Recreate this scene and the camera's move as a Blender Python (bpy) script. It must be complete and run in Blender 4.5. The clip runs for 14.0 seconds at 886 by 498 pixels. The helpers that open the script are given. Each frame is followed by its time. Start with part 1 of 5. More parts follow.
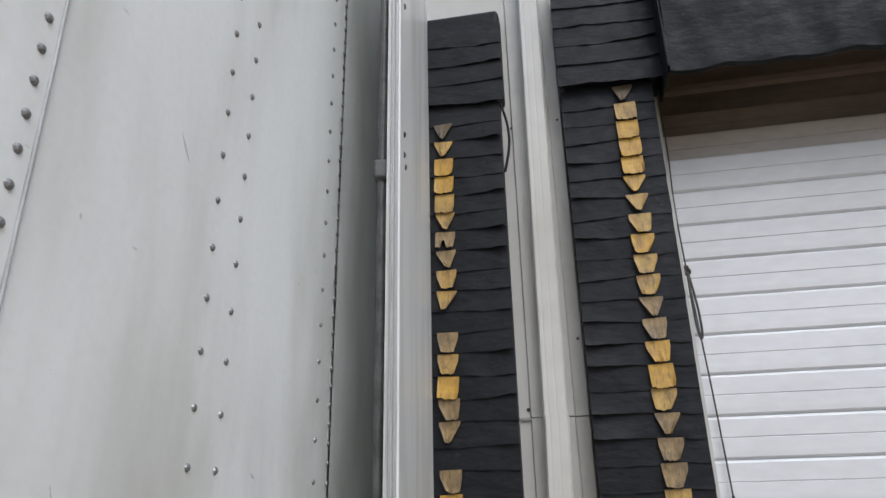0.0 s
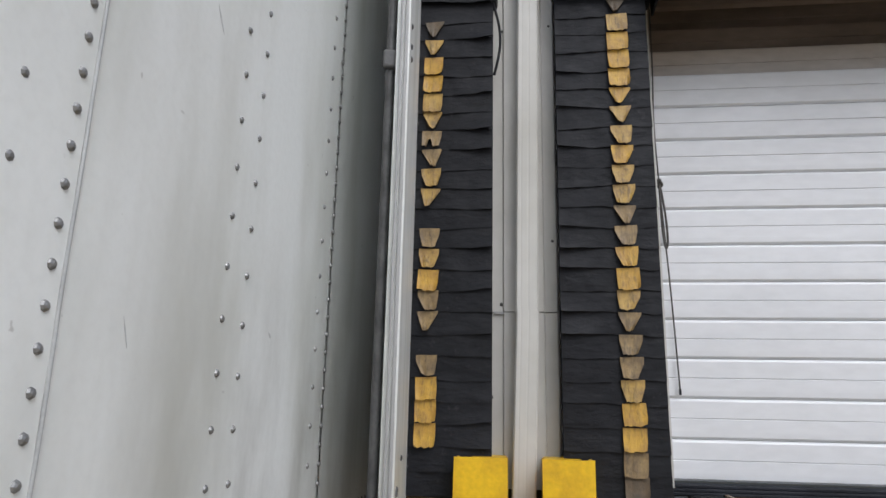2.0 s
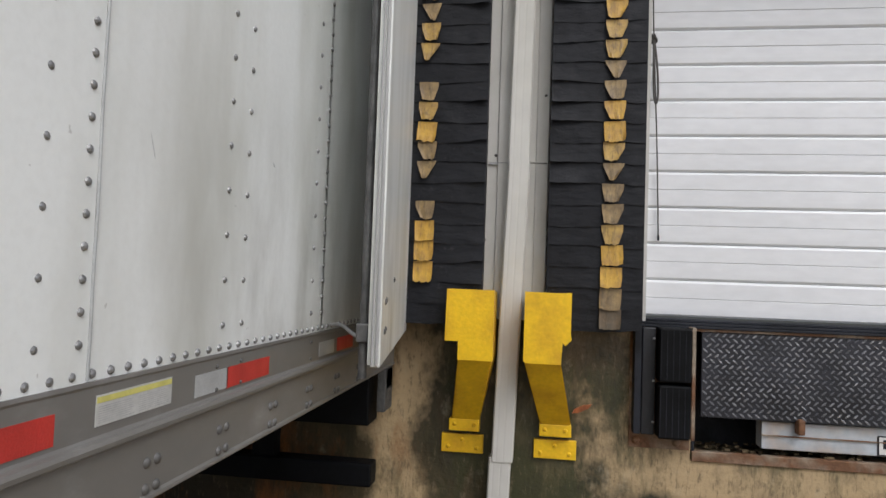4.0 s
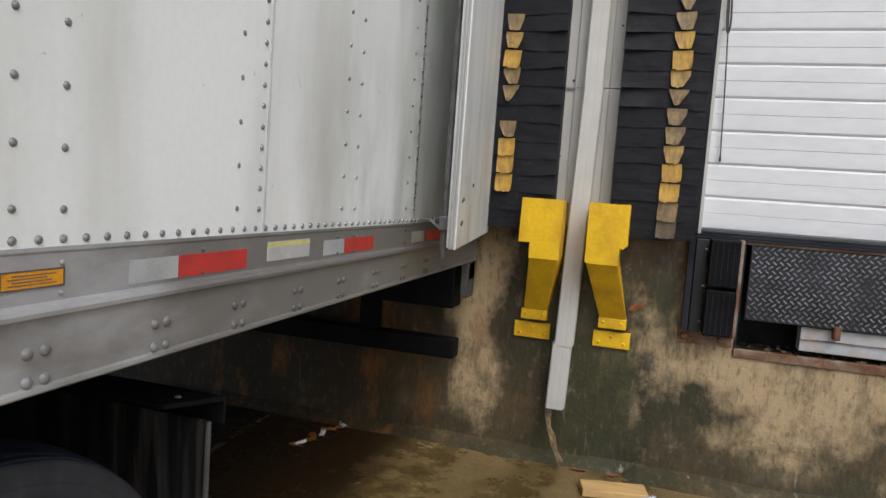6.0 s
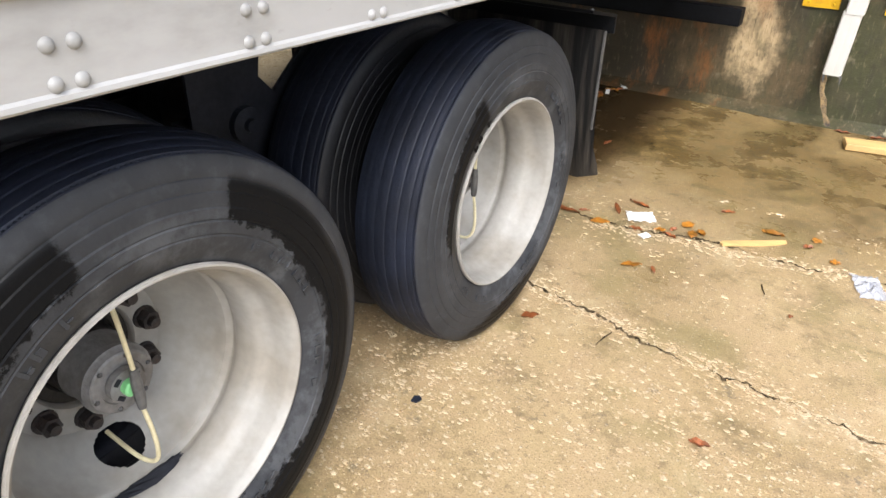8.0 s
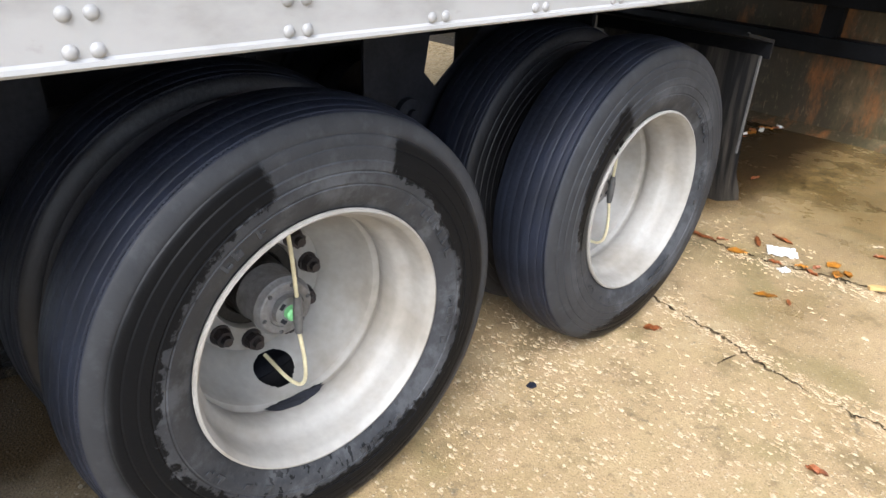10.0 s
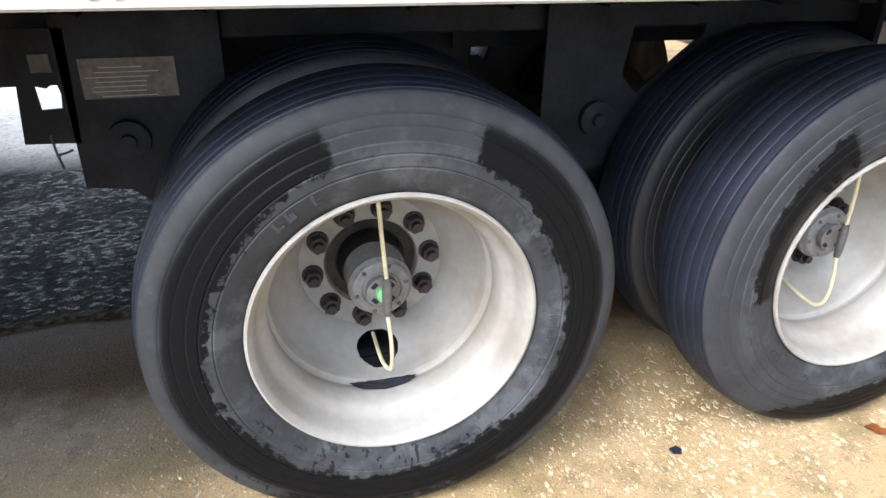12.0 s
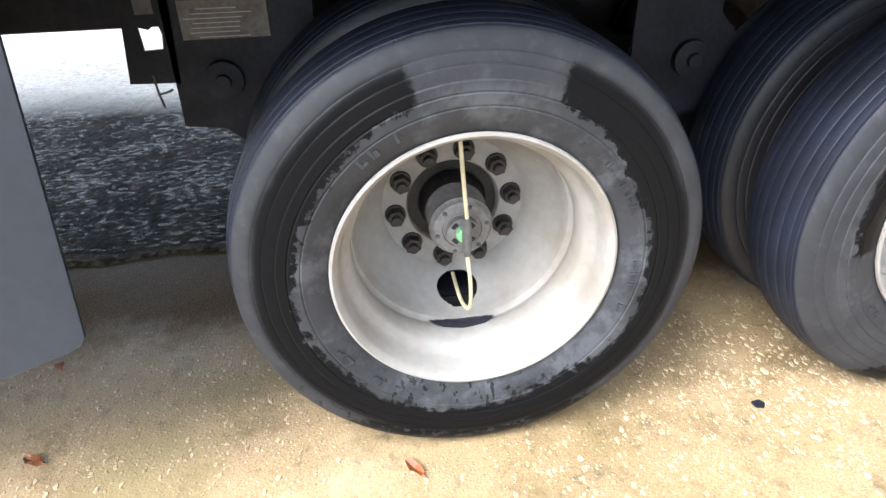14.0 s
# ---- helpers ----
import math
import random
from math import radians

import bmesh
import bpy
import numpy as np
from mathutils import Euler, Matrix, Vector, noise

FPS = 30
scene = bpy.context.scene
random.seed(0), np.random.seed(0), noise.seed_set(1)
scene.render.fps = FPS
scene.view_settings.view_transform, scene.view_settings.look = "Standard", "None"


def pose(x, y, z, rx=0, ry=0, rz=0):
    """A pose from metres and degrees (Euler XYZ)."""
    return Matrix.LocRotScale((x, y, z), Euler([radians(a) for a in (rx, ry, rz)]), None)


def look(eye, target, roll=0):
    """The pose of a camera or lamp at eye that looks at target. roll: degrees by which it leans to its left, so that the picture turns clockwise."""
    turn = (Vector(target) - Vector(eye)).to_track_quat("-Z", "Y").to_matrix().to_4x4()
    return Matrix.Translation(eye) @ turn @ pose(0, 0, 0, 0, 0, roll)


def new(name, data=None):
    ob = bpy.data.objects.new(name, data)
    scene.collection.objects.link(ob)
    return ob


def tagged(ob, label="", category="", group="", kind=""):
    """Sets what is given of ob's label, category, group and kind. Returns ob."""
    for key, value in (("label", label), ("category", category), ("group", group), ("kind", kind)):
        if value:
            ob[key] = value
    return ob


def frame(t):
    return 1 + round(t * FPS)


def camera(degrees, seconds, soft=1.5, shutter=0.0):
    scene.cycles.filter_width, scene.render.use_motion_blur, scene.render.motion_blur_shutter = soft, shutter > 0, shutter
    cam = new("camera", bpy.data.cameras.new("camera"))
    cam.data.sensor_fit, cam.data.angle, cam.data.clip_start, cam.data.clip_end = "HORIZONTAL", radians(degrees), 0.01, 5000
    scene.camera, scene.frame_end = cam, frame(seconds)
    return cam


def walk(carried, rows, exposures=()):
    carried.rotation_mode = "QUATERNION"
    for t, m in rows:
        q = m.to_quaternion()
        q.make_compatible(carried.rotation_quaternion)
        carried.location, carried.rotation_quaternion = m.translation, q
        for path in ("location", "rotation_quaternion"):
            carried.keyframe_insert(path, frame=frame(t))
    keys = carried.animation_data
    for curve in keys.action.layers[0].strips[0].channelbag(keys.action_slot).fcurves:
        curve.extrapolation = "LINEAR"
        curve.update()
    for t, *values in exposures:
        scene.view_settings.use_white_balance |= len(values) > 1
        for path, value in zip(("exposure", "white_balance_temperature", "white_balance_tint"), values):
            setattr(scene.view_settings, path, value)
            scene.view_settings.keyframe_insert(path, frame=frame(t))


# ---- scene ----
cam = camera(66.5, 14.0)
EXPOSURES = [(0.0, 0.15, 6000, 10), (1.5, 0.15, 6000, 10), (3.0, 0.1, 6200, 10), (5.5, 0.25, 6250, 10), (6.0, 0.2, 6250, 10), (6.5, 0.28, 6400, 10), (7.0, 0.75, 6400, 10), (7.5, 1.32, 6400, 10), (8.5, 1.65, 6250, 10), (11.0, 1.75, 6000, 10), (12.0, 2.1, 6000, 10), (12.5, 2.22, 6000, 10), (13.0, 2.33, 6050, 10), (14.0, 2.36, 6050, 10)]

PATH = [
    (0, (0.598, -2.776, 1.75), (0.26, -0.946, 2.484), -1.2),
    (0.5, (0.515, -2.831, 1.734), (0.265, -0.959, 2.39), -0.9),
    (1, (0.494, -2.844, 1.727), (0.274, -0.986, 2.433), 0.7),
    (1.5, (0.497, -2.85, 1.715), (0.292, -0.974, 2.378), 0.7),
    (2, (0.513, -2.871, 1.674), (0.28, -0.943, 2.152), 1.2),
    (2.5, (0.518, -2.874, 1.622), (0.337, -0.893, 1.83), 1.3),
    (3, (0.559, -2.907, 1.566), (0.326, -0.924, 1.685), 1.6),
    (5.5, (0.789, -3.418, 1.568), (0.419, -1.452, 1.572), 2.7),
    (6, (0.845, -3.548, 1.523), (0.274, -1.639, 1.358), 4.1),
    (6.3, (0.818, -3.682, 1.509), (0.242, -1.792, 1.2), 3.4),
    (6.5, (0.8, -3.802, 1.489), (0.13, -1.993, 0.96), 1.6),
    (7, (0.768, -4.02, 1.488), (-0.074, -2.372, 0.731), 4.5),
    (7.5, (0.813, -4.231, 1.463), (-0.02, -2.662, 0.543), 6.3),
    (8, (0.764, -4.507, 1.43), (-0.184, -3.05, 0.44), 2.1),
    (8.5, (0.735, -4.681, 1.418), (-0.232, -3.219, 0.454), 4.7),
    (11, (0.958, -4.585, 1.358), (-0.444, -3.467, 0.471), 0.3),
    (11.5, (0.928, -4.386, 1.34), (-0.542, -3.312, 0.513), 0.0),
    (11.7, (0.967, -4.296, 1.324), (-0.656, -3.461, 0.508), 2.2),
    (12, (1.015, -4.233, 1.311), (-0.702, -3.746, 0.409), 1.1),
    (12.5, (1.046, -4.201, 1.304), (-0.696, -3.874, 0.377), -2.7),
    (13, (1.045, -4.196, 1.307), (-0.66, -3.875, 0.311), -2.2),
    (13.5, (1.045, -4.199, 1.303), (-0.658, -3.878, 0.288), -2.1),
    (14, (1.034, -4.23, 1.3), (-0.662, -3.999, 0.267), -1.3),
]
walk(cam, [(t, look(eye, target, roll)) for t, eye, target, roll in PATH], EXPOSURES)

# ---- daylight ----
world = bpy.data.worlds.new("overcast")
scene.world = world
world.use_nodes = True
wn, wl = world.node_tree.nodes, world.node_tree.links
sky = wn.new("ShaderNodeTexSky")
sky.sky_type, sky.sun_disc = "NISHITA", False
sky.sun_elevation, sky.sun_rotation = radians(48), radians(146)
sky.dust_density, sky.air_density, sky.ozone_density = 3.0, 1.0, 1.0
grey = wn.new("ShaderNodeHueSaturation")
grey.inputs["Saturation"].default_value = 0.65
wl.new(sky.outputs[0], grey.inputs["Color"])
wl.new(grey.outputs[0], wn["Background"].inputs["Color"])
wn["Background"].inputs["Strength"].default_value = 0.13
sun = new("sun", bpy.data.lights.new("sun", "SUN"))
sun.data.energy, sun.data.angle, sun.data.color = 1.2, radians(35), (1.0, 0.985, 0.97)
sun.matrix_world = look((4.0, -6.0, 8.0), (0, 0, 0))

# ---- materials ----
def mat(name, color, rough=0.5, metal=0.0, var=0.15, scale=3.0, fine=60.0, bump=0.1, tint=None, rvar=0.15, spec=0.5, per_piece=0.0, stretch=(1, 1, 1)):
    """A surface with stains at one scale and grain at another."""
    m = bpy.data.materials.new(name)
    m.use_nodes = True
    n, l = m.node_tree.nodes, m.node_tree.links
    b = n["Principled BSDF"]
    co = n.new("ShaderNodeTexCoord")
    mp = n.new("ShaderNodeMapping")
    mp.inputs["Scale"].default_value = stretch
    geo = n.new("ShaderNodeNewGeometry")
    l.new(geo.outputs["Position"], mp.inputs["Vector"])
    big, small = n.new("ShaderNodeTexNoise"), n.new("ShaderNodeTexNoise")
    big.inputs["Scale"].default_value, big.inputs["Detail"].default_value = scale, 6
    small.inputs["Scale"].default_value, small.inputs["Detail"].default_value = fine, 4
    for t in (big, small):
        l.new(mp.outputs[0], t.inputs["Vector"])
    mix = n.new("ShaderNodeMix")
    mix.data_type = "RGBA"
    tint = tint or tuple(c * (1 - 2 * var) for c in color)
    mix.inputs["A"].default_value, mix.inputs["B"].default_value = (*color, 1), (*tint, 1)
    ramp = n.new("ShaderNodeMapRange")
    ramp.inputs["From Min"].default_value, ramp.inputs["From Max"].default_value = 0.42, 0.68
    l.new(big.outputs["Fac"], ramp.inputs["Value"])
    l.new(ramp.outputs[0], mix.inputs["Factor"])
    mul = n.new("ShaderNodeMix")
    mul.data_type, mul.blend_type = "RGBA", "MULTIPLY"
    mul.inputs["Factor"].default_value = 1.0
    gr = n.new("ShaderNodeMapRange")
    gr.inputs["From Min"].default_value, gr.inputs["From Max"].default_value = 0.3, 0.7
    gr.inputs["To Min"].default_value, gr.inputs["To Max"].default_value = 1 - var, 1 + var * 0.5
    l.new(small.outputs["Fac"], gr.inputs["Value"])
    l.new(mix.outputs["Result"], mul.inputs["A"])
    l.new(gr.outputs[0], mul.inputs["B"])
    last = mul.outputs["Result"]
    if per_piece:
        oi, pr, pm = n.new("ShaderNodeObjectInfo"), n.new("ShaderNodeMapRange"), n.new("ShaderNodeMix")
        pr.inputs["To Min"].default_value, pr.inputs["To Max"].default_value = 1 - per_piece, 1 + per_piece * 0.4
        pm.data_type, pm.blend_type = "RGBA", "MULTIPLY"
        pm.inputs["Factor"].default_value = 1.0
        l.new(oi.outputs["Random"], pr.inputs["Value"])
        l.new(last, pm.inputs["A"])
        l.new(pr.outputs[0], pm.inputs["B"])
        last = pm.outputs["Result"]
    l.new(last, b.inputs["Base Color"])
    rr = n.new("ShaderNodeMapRange")
    rr.inputs["To Min"].default_value, rr.inputs["To Max"].default_value = max(0.03, rough - rvar), min(1, rough + rvar)
    l.new(big.outputs["Fac"], rr.inputs["Value"])
    l.new(rr.outputs[0], b.inputs["Roughness"])
    b.inputs["Metallic"].default_value = metal
    b.inputs["Specular IOR Level"].default_value = spec
    bp = n.new("ShaderNodeBump")
    bp.inputs["Strength"].default_value, bp.inputs["Distance"].default_value = bump, 0.01
    l.new(small.outputs["Fac"], bp.inputs["Height"])
    l.new(bp.outputs[0], b.inputs["Normal"])
    return m


WHITE = mat("trailer_white_paint", (0.74, 0.75, 0.74), 0.28, 0, 0.05, 1.4, 30, 0.02, tint=(0.62, 0.63, 0.61))
ALU = mat("aluminium_rail", (0.37, 0.37, 0.37), 0.42, 0.15, 0.04, 3, 40, 0.02, stretch=(1, 0.4, 1), tint=(0.33, 0.33, 0.325))
RIVET = mat("rivet_metal", (0.25, 0.25, 0.25), 0.4, 0.5, 0.1, 20, 90, 0.02)
RED = mat("red_reflector", (0.5, 0.04, 0.032), 0.4, 0, 0.1, 14, 250, 0.1)
SILVER = mat("silver_reflector", (0.44, 0.45, 0.45), 0.45, 0.1, 0.1, 12, 250, 0.1)
AMBER = mat("amber_lens", (0.7, 0.3, 0.02), 0.25, 0, 0.1, 30, 200, 0.1)
PAPER = mat("label_paper", (0.66, 0.66, 0.64), 0.5, 0, 0.06, 20, 120, 0.02)
LABEL = mat("faded_label", (0.5, 0.5, 0.48), 0.5, 0, 0.1, 14, 120, 0.02, tint=(0.42, 0.42, 0.4))
INK = mat("label_ink", (0.4, 0.4, 0.4), 0.6, 0, 0.1, 20, 120, 0.02)
LABEL_YELLOW = mat("label_yellow", (0.6, 0.56, 0.16), 0.5, 0, 0.08, 20, 120, 0.02)
# One black in two depths: haze lifts BLACK, rear-end shade darkens INKY.
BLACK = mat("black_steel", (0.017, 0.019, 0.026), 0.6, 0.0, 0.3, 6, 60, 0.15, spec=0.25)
INKY = mat("black_with_shade", (0.0045, 0.005, 0.0065), 0.6, 0.0, 0.3, 6, 60, 0.15, spec=0.15)
HUBG = mat("grey_hub_steel", (0.2, 0.2, 0.2), 0.55, 0.1, 0.2, 14, 80, 0.25, tint=(0.12, 0.11, 0.1))
HUB_BLACK = mat("hub_black", (0.012, 0.0115, 0.011), 0.5, 0, 0.3, 14, 80, 0.25, tint=(0.03, 0.026, 0.022), spec=0.3)
RUBBER = mat("tyre_rubber", (0.015, 0.016, 0.02), 0.55, 0, 0.25, 5, 70, 0.12)
TREAD = mat("tread_rubber", (0.0125, 0.016, 0.028), 0.58, 0, 0.2, 8, 70, 0.15, spec=0.3)
RIM = mat("white_rim_paint", (0.29, 0.281, 0.262), 0.55, 0, 0.1, 6, 45, 0.06, tint=(0.225, 0.205, 0.175))
STEEL = mat("hub_steel", (0.12, 0.12, 0.12), 0.55, 0.4, 0.2, 12, 80, 0.2)
SCUFF = mat("grey_scuff", (0.5, 0.505, 0.5), 0.5, 0, 0.2, 60, 200, 0.05, tint=(0.66, 0.67, 0.66))
RUBBED = mat("bright_rub", (0.85, 0.86, 0.85), 0.4, 0, 0.06, 60, 200, 0.02)
YELLOW = mat("yellow_paint", (0.8, 0.5, 0.01), 0.4, 0, 0.1, 8, 55, 0.1, tint=(0.62, 0.35, 0.01))
SIDING = mat("beige_siding", (0.53, 0.522, 0.49), 0.5, 0, 0.06, 2, 9, 0.02, tint=(0.47, 0.46, 0.42))
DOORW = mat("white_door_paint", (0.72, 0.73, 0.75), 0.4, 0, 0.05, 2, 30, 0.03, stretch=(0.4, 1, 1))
DOOR_DULL = mat("dull_door_paint", (0.5, 0.465, 0.44), 0.5, 0, 0.1, 3, 30, 0.05, tint=(0.36, 0.32, 0.29), stretch=(0.4, 1, 1))
DOOR_BROWN = mat("brown_door_paint", (0.23, 0.19, 0.165), 0.6, 0, 0.12, 4, 30, 0.05, tint=(0.15, 0.12, 0.1), stretch=(0.4, 1, 1))
WOOD = mat("raw_wood", (0.62, 0.4, 0.16), 0.6, 0, 0.12, 6, 50, 0.2, stretch=(0.2, 3, 3))
RUST = mat("rusty_steel", (0.16, 0.075, 0.035), 0.75, 0.1, 0.3, 9, 50, 0.4, tint=(0.3, 0.25, 0.19))
LEVEL = mat("grey_blue_paint", (0.42, 0.46, 0.5), 0.5, 0, 0.15, 5, 40, 0.15, tint=(0.35, 0.25, 0.17))
DIAMOND = mat("tread_plate_steel", (0.03, 0.032, 0.042), 0.4, 0.3, 0.3, 5, 60, 0.1)
PLASTIC = mat("clear_wrap", (0.6, 0.62, 0.68), 0.2, 0, 0.15, 15, 60, 0.2)
PLASTIC.node_tree.nodes["Principled BSDF"].inputs["Alpha"].default_value = 0.55


def nodes_of(name, rough=0.5, metal=0.0):
    m = bpy.data.materials.new(name)
    m.use_nodes = True
    n, l = m.node_tree.nodes, m.node_tree.links
    b = n["Principled BSDF"]
    b.inputs["Roughness"].default_value, b.inputs["Metallic"].default_value = rough, metal
    return m, n, l, b


def noise_of(n, l, vec, scale, detail=5, rough=0.55, stretch=(1, 1, 1), shift=(0, 0, 0)):
    mp, t = n.new("ShaderNodeMapping"), n.new("ShaderNodeTexNoise")
    mp.inputs["Scale"].default_value, mp.inputs["Location"].default_value = stretch, shift
    t.inputs["Scale"].default_value, t.inputs["Detail"].default_value, t.inputs["Roughness"].default_value = scale, detail, rough
    l.new(vec, mp.inputs["Vector"])
    l.new(mp.outputs[0], t.inputs["Vector"])
    return t.outputs["Fac"]


def span(n, l, value, a, b, c=0.0, d=1.0):
    r = n.new("ShaderNodeMapRange")
    for k, v in zip(("From Min", "From Max", "To Min", "To Max"), (a, b, c, d)):
        r.inputs[k].default_value = v
    l.new(value, r.inputs["Value"])
    return r.outputs[0]


def soft(n, l, value, a, b, c=0.0, d=1.0):
    out = span(n, l, value, a, b, c, d)
    out.node.interpolation_type = "SMOOTHSTEP"
    return out


def around(n, l, coord, middle, width):
    """1 at the middle, falling to 0 at the width."""
    return soft(n, l, calc(n, l, "ABSOLUTE", calc(n, l, "SUBTRACT", coord, middle)), 0.0, width, 1.0, 0.0)


def blend(n, l, fac, a, b, how="MIX"):
    x = n.new("ShaderNodeMix")
    x.data_type, x.blend_type = "RGBA", how
    for k, v in (("Factor", fac), ("A", a), ("B", b)):
        if isinstance(v, tuple):
            x.inputs[k].default_value = (*v, 1)
        elif isinstance(v, float):
            x.inputs[k].default_value = v
        else:
            l.new(v, x.inputs[k])
    return x.outputs["Result"]


def calc(n, l, op, a, b=0.0):
    x = n.new("ShaderNodeMath")
    x.operation = op
    for i, v in enumerate((a, b)):
        if isinstance(v, (int, float)):
            x.inputs[i].default_value = v
        else:
            l.new(v, x.inputs[i])
    return x.outputs[0]


def bumped(n, l, b, height, strength, distance=0.01):
    x = n.new("ShaderNodeBump")
    x.inputs["Strength"].default_value, x.inputs["Distance"].default_value = strength, distance
    l.new(height, x.inputs["Height"])
    l.new(x.outputs[0], b.inputs["Normal"])


def wet_yard():
    """Tan exposed-aggregate concrete, damp in patches; past the joint wet asphalt with painted trailer shade."""
    m, n, l, b = nodes_of("wet_yard")
    pos = n.new("ShaderNodeNewGeometry").outputs["Position"]
    xyz = n.new("ShaderNodeSeparateXYZ")
    l.new(pos, xyz.inputs[0])
    vor = n.new("ShaderNodeTexVoronoi")
    vor.inputs["Scale"].default_value = 62
    l.new(pos, vor.inputs["Vector"])
    chip = span(n, l, vor.outputs["Distance"], 0.16, 0.3, 1, 0)
    pick = n.new("ShaderNodeSeparateColor")
    l.new(vor.outputs["Color"], pick.inputs[0])
    worn = noise_of(n, l, pos, 1.7, 6)
    chips = calc(n, l, "MULTIPLY", chip, span(n, l, calc(n, l, "ADD", pick.outputs[0], calc(n, l, "MULTIPLY", worn, 1.0)), 0.98, 1.12))
    stain, fine, grit = noise_of(n, l, pos, 0.9, 7), noise_of(n, l, pos, 9, 6), noise_of(n, l, pos, 160, 3)
    tan = blend(n, l, span(n, l, stain, 0.38, 0.62), (0.42, 0.315, 0.172), (0.285, 0.207, 0.102))
    tan = blend(n, l, span(n, l, fine, 0.35, 0.7), tan, (0.375, 0.27, 0.152))
    tan = blend(n, l, calc(n, l, "MULTIPLY", span(n, l, grit, 0.5, 0.7), 0.5), tan, (0.1, 0.07, 0.035))
    vor2 = n.new("ShaderNodeTexVoronoi")
    vor2.inputs["Scale"].default_value = 150
    l.new(pos, vor2.inputs["Vector"])
    pick2 = n.new("ShaderNodeSeparateColor")
    l.new(vor2.outputs["Color"], pick2.inputs[0])
    sand = calc(n, l, "MULTIPLY", span(n, l, vor2.outputs["Distance"], 0.2, 0.36, 1, 0), 0.6)
    tan = blend(n, l, sand, tan, blend(n, l, span(n, l, pick2.outputs[0], 0.35, 0.65), (0.13, 0.09, 0.05), (0.5, 0.39, 0.24)))
    spots = noise_of(n, l, pos, 22, 6, 0.7)
    tan = blend(n, l, calc(n, l, "MULTIPLY", span(n, l, spots, 0.55, 0.7), 0.6), tan, (0.12, 0.085, 0.045))
    tan = blend(n, l, calc(n, l, "MULTIPLY", chips, 0.5), tan, blend(n, l, pick.outputs[1], (0.5, 0.4, 0.26), (0.66, 0.6, 0.48)))
    moss = noise_of(n, l, pos, 5.5, 7, 0.72, (1, 1, 1), (4, 8, 0))
    tan = blend(n, l, calc(n, l, "MULTIPLY", span(n, l, moss, 0.53, 0.66), 0.6), tan, (0.12, 0.09, 0.04))
    pits = noise_of(n, l, pos, 13, 7, 0.75, (1, 1, 1), (2, 5, 0))
    tan = blend(n, l, calc(n, l, "MULTIPLY", span(n, l, pits, 0.6, 0.68), 0.7), tan, (0.1, 0.085, 0.06))
    scour = noise_of(n, l, pos, 3.2, 8, 0.75, (1, 1, 1), (7, 1, 0))
    tan = blend(n, l, calc(n, l, "MULTIPLY", span(n, l, scour, 0.55, 0.7), 0.55), tan, (0.5, 0.41, 0.26))
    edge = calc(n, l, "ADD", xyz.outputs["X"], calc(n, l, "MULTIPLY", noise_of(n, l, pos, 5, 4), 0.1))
    # Trailer shade painted into this band, open daylight into the pale ground beyond.
    tar_shade = span(n, l, edge, -1.19, -1.12, 1, 0)
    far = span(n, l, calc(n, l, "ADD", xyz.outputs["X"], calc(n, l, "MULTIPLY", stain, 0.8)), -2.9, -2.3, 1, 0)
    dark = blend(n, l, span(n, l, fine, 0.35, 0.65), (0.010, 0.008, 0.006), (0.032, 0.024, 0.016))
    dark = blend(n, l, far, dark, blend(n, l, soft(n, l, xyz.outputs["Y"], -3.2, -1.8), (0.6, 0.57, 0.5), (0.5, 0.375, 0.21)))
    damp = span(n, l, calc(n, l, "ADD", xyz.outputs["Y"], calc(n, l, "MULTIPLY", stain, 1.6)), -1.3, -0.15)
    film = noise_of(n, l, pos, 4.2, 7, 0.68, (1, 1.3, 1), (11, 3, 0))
    olive = noise_of(n, l, pos, 2.1, 6, 0.65, (1, 1, 1), (5, 14, 0))
    tan = blend(n, l, calc(n, l, "MULTIPLY", soft(n, l, olive, 0.5, 0.66), 0.55), tan, (0.2, 0.165, 0.07))
    dots = noise_of(n, l, pos, 34, 5, 0.75, (1, 1, 1), (8, 2, 0))
    tan = blend(n, l, calc(n, l, "MULTIPLY", span(n, l, calc(n, l, "ADD", dots, calc(n, l, "MULTIPLY", moss, 0.4)), 0.86, 0.93), 0.8), tan, (0.06, 0.05, 0.035))
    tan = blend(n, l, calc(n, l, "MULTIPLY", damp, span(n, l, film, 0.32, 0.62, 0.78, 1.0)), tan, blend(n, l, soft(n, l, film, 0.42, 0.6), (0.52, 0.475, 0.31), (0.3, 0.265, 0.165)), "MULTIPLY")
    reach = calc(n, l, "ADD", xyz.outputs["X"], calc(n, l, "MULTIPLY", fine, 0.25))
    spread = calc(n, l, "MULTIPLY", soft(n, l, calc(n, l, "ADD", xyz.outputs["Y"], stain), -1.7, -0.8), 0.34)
    # Wet strip that also carries the trailer's shade in its colour.
    soak_shade = soft(n, l, calc(n, l, "SUBTRACT", reach, spread), -0.42, -0.7)
    tan = blend(n, l, calc(n, l, "MULTIPLY", soak_shade, 0.9), tan, blend(n, l, span(n, l, grit, 0.4, 0.65), (0.12, 0.07, 0.026), (0.04, 0.022, 0.008)))
    # Under-trailer shade painted darker still beside the dock.
    tan = blend(n, l, calc(n, l, "MULTIPLY", calc(n, l, "MULTIPLY", soak_shade, damp), 0.8), tan, (0.016, 0.011, 0.006))
    l.new(blend(n, l, tar_shade, tan, dark), b.inputs["Base Color"])
    wet = noise_of(n, l, pos, 2.3, 5)
    dry = span(n, l, wet, 0.35, 0.65, 0.28, 0.6)
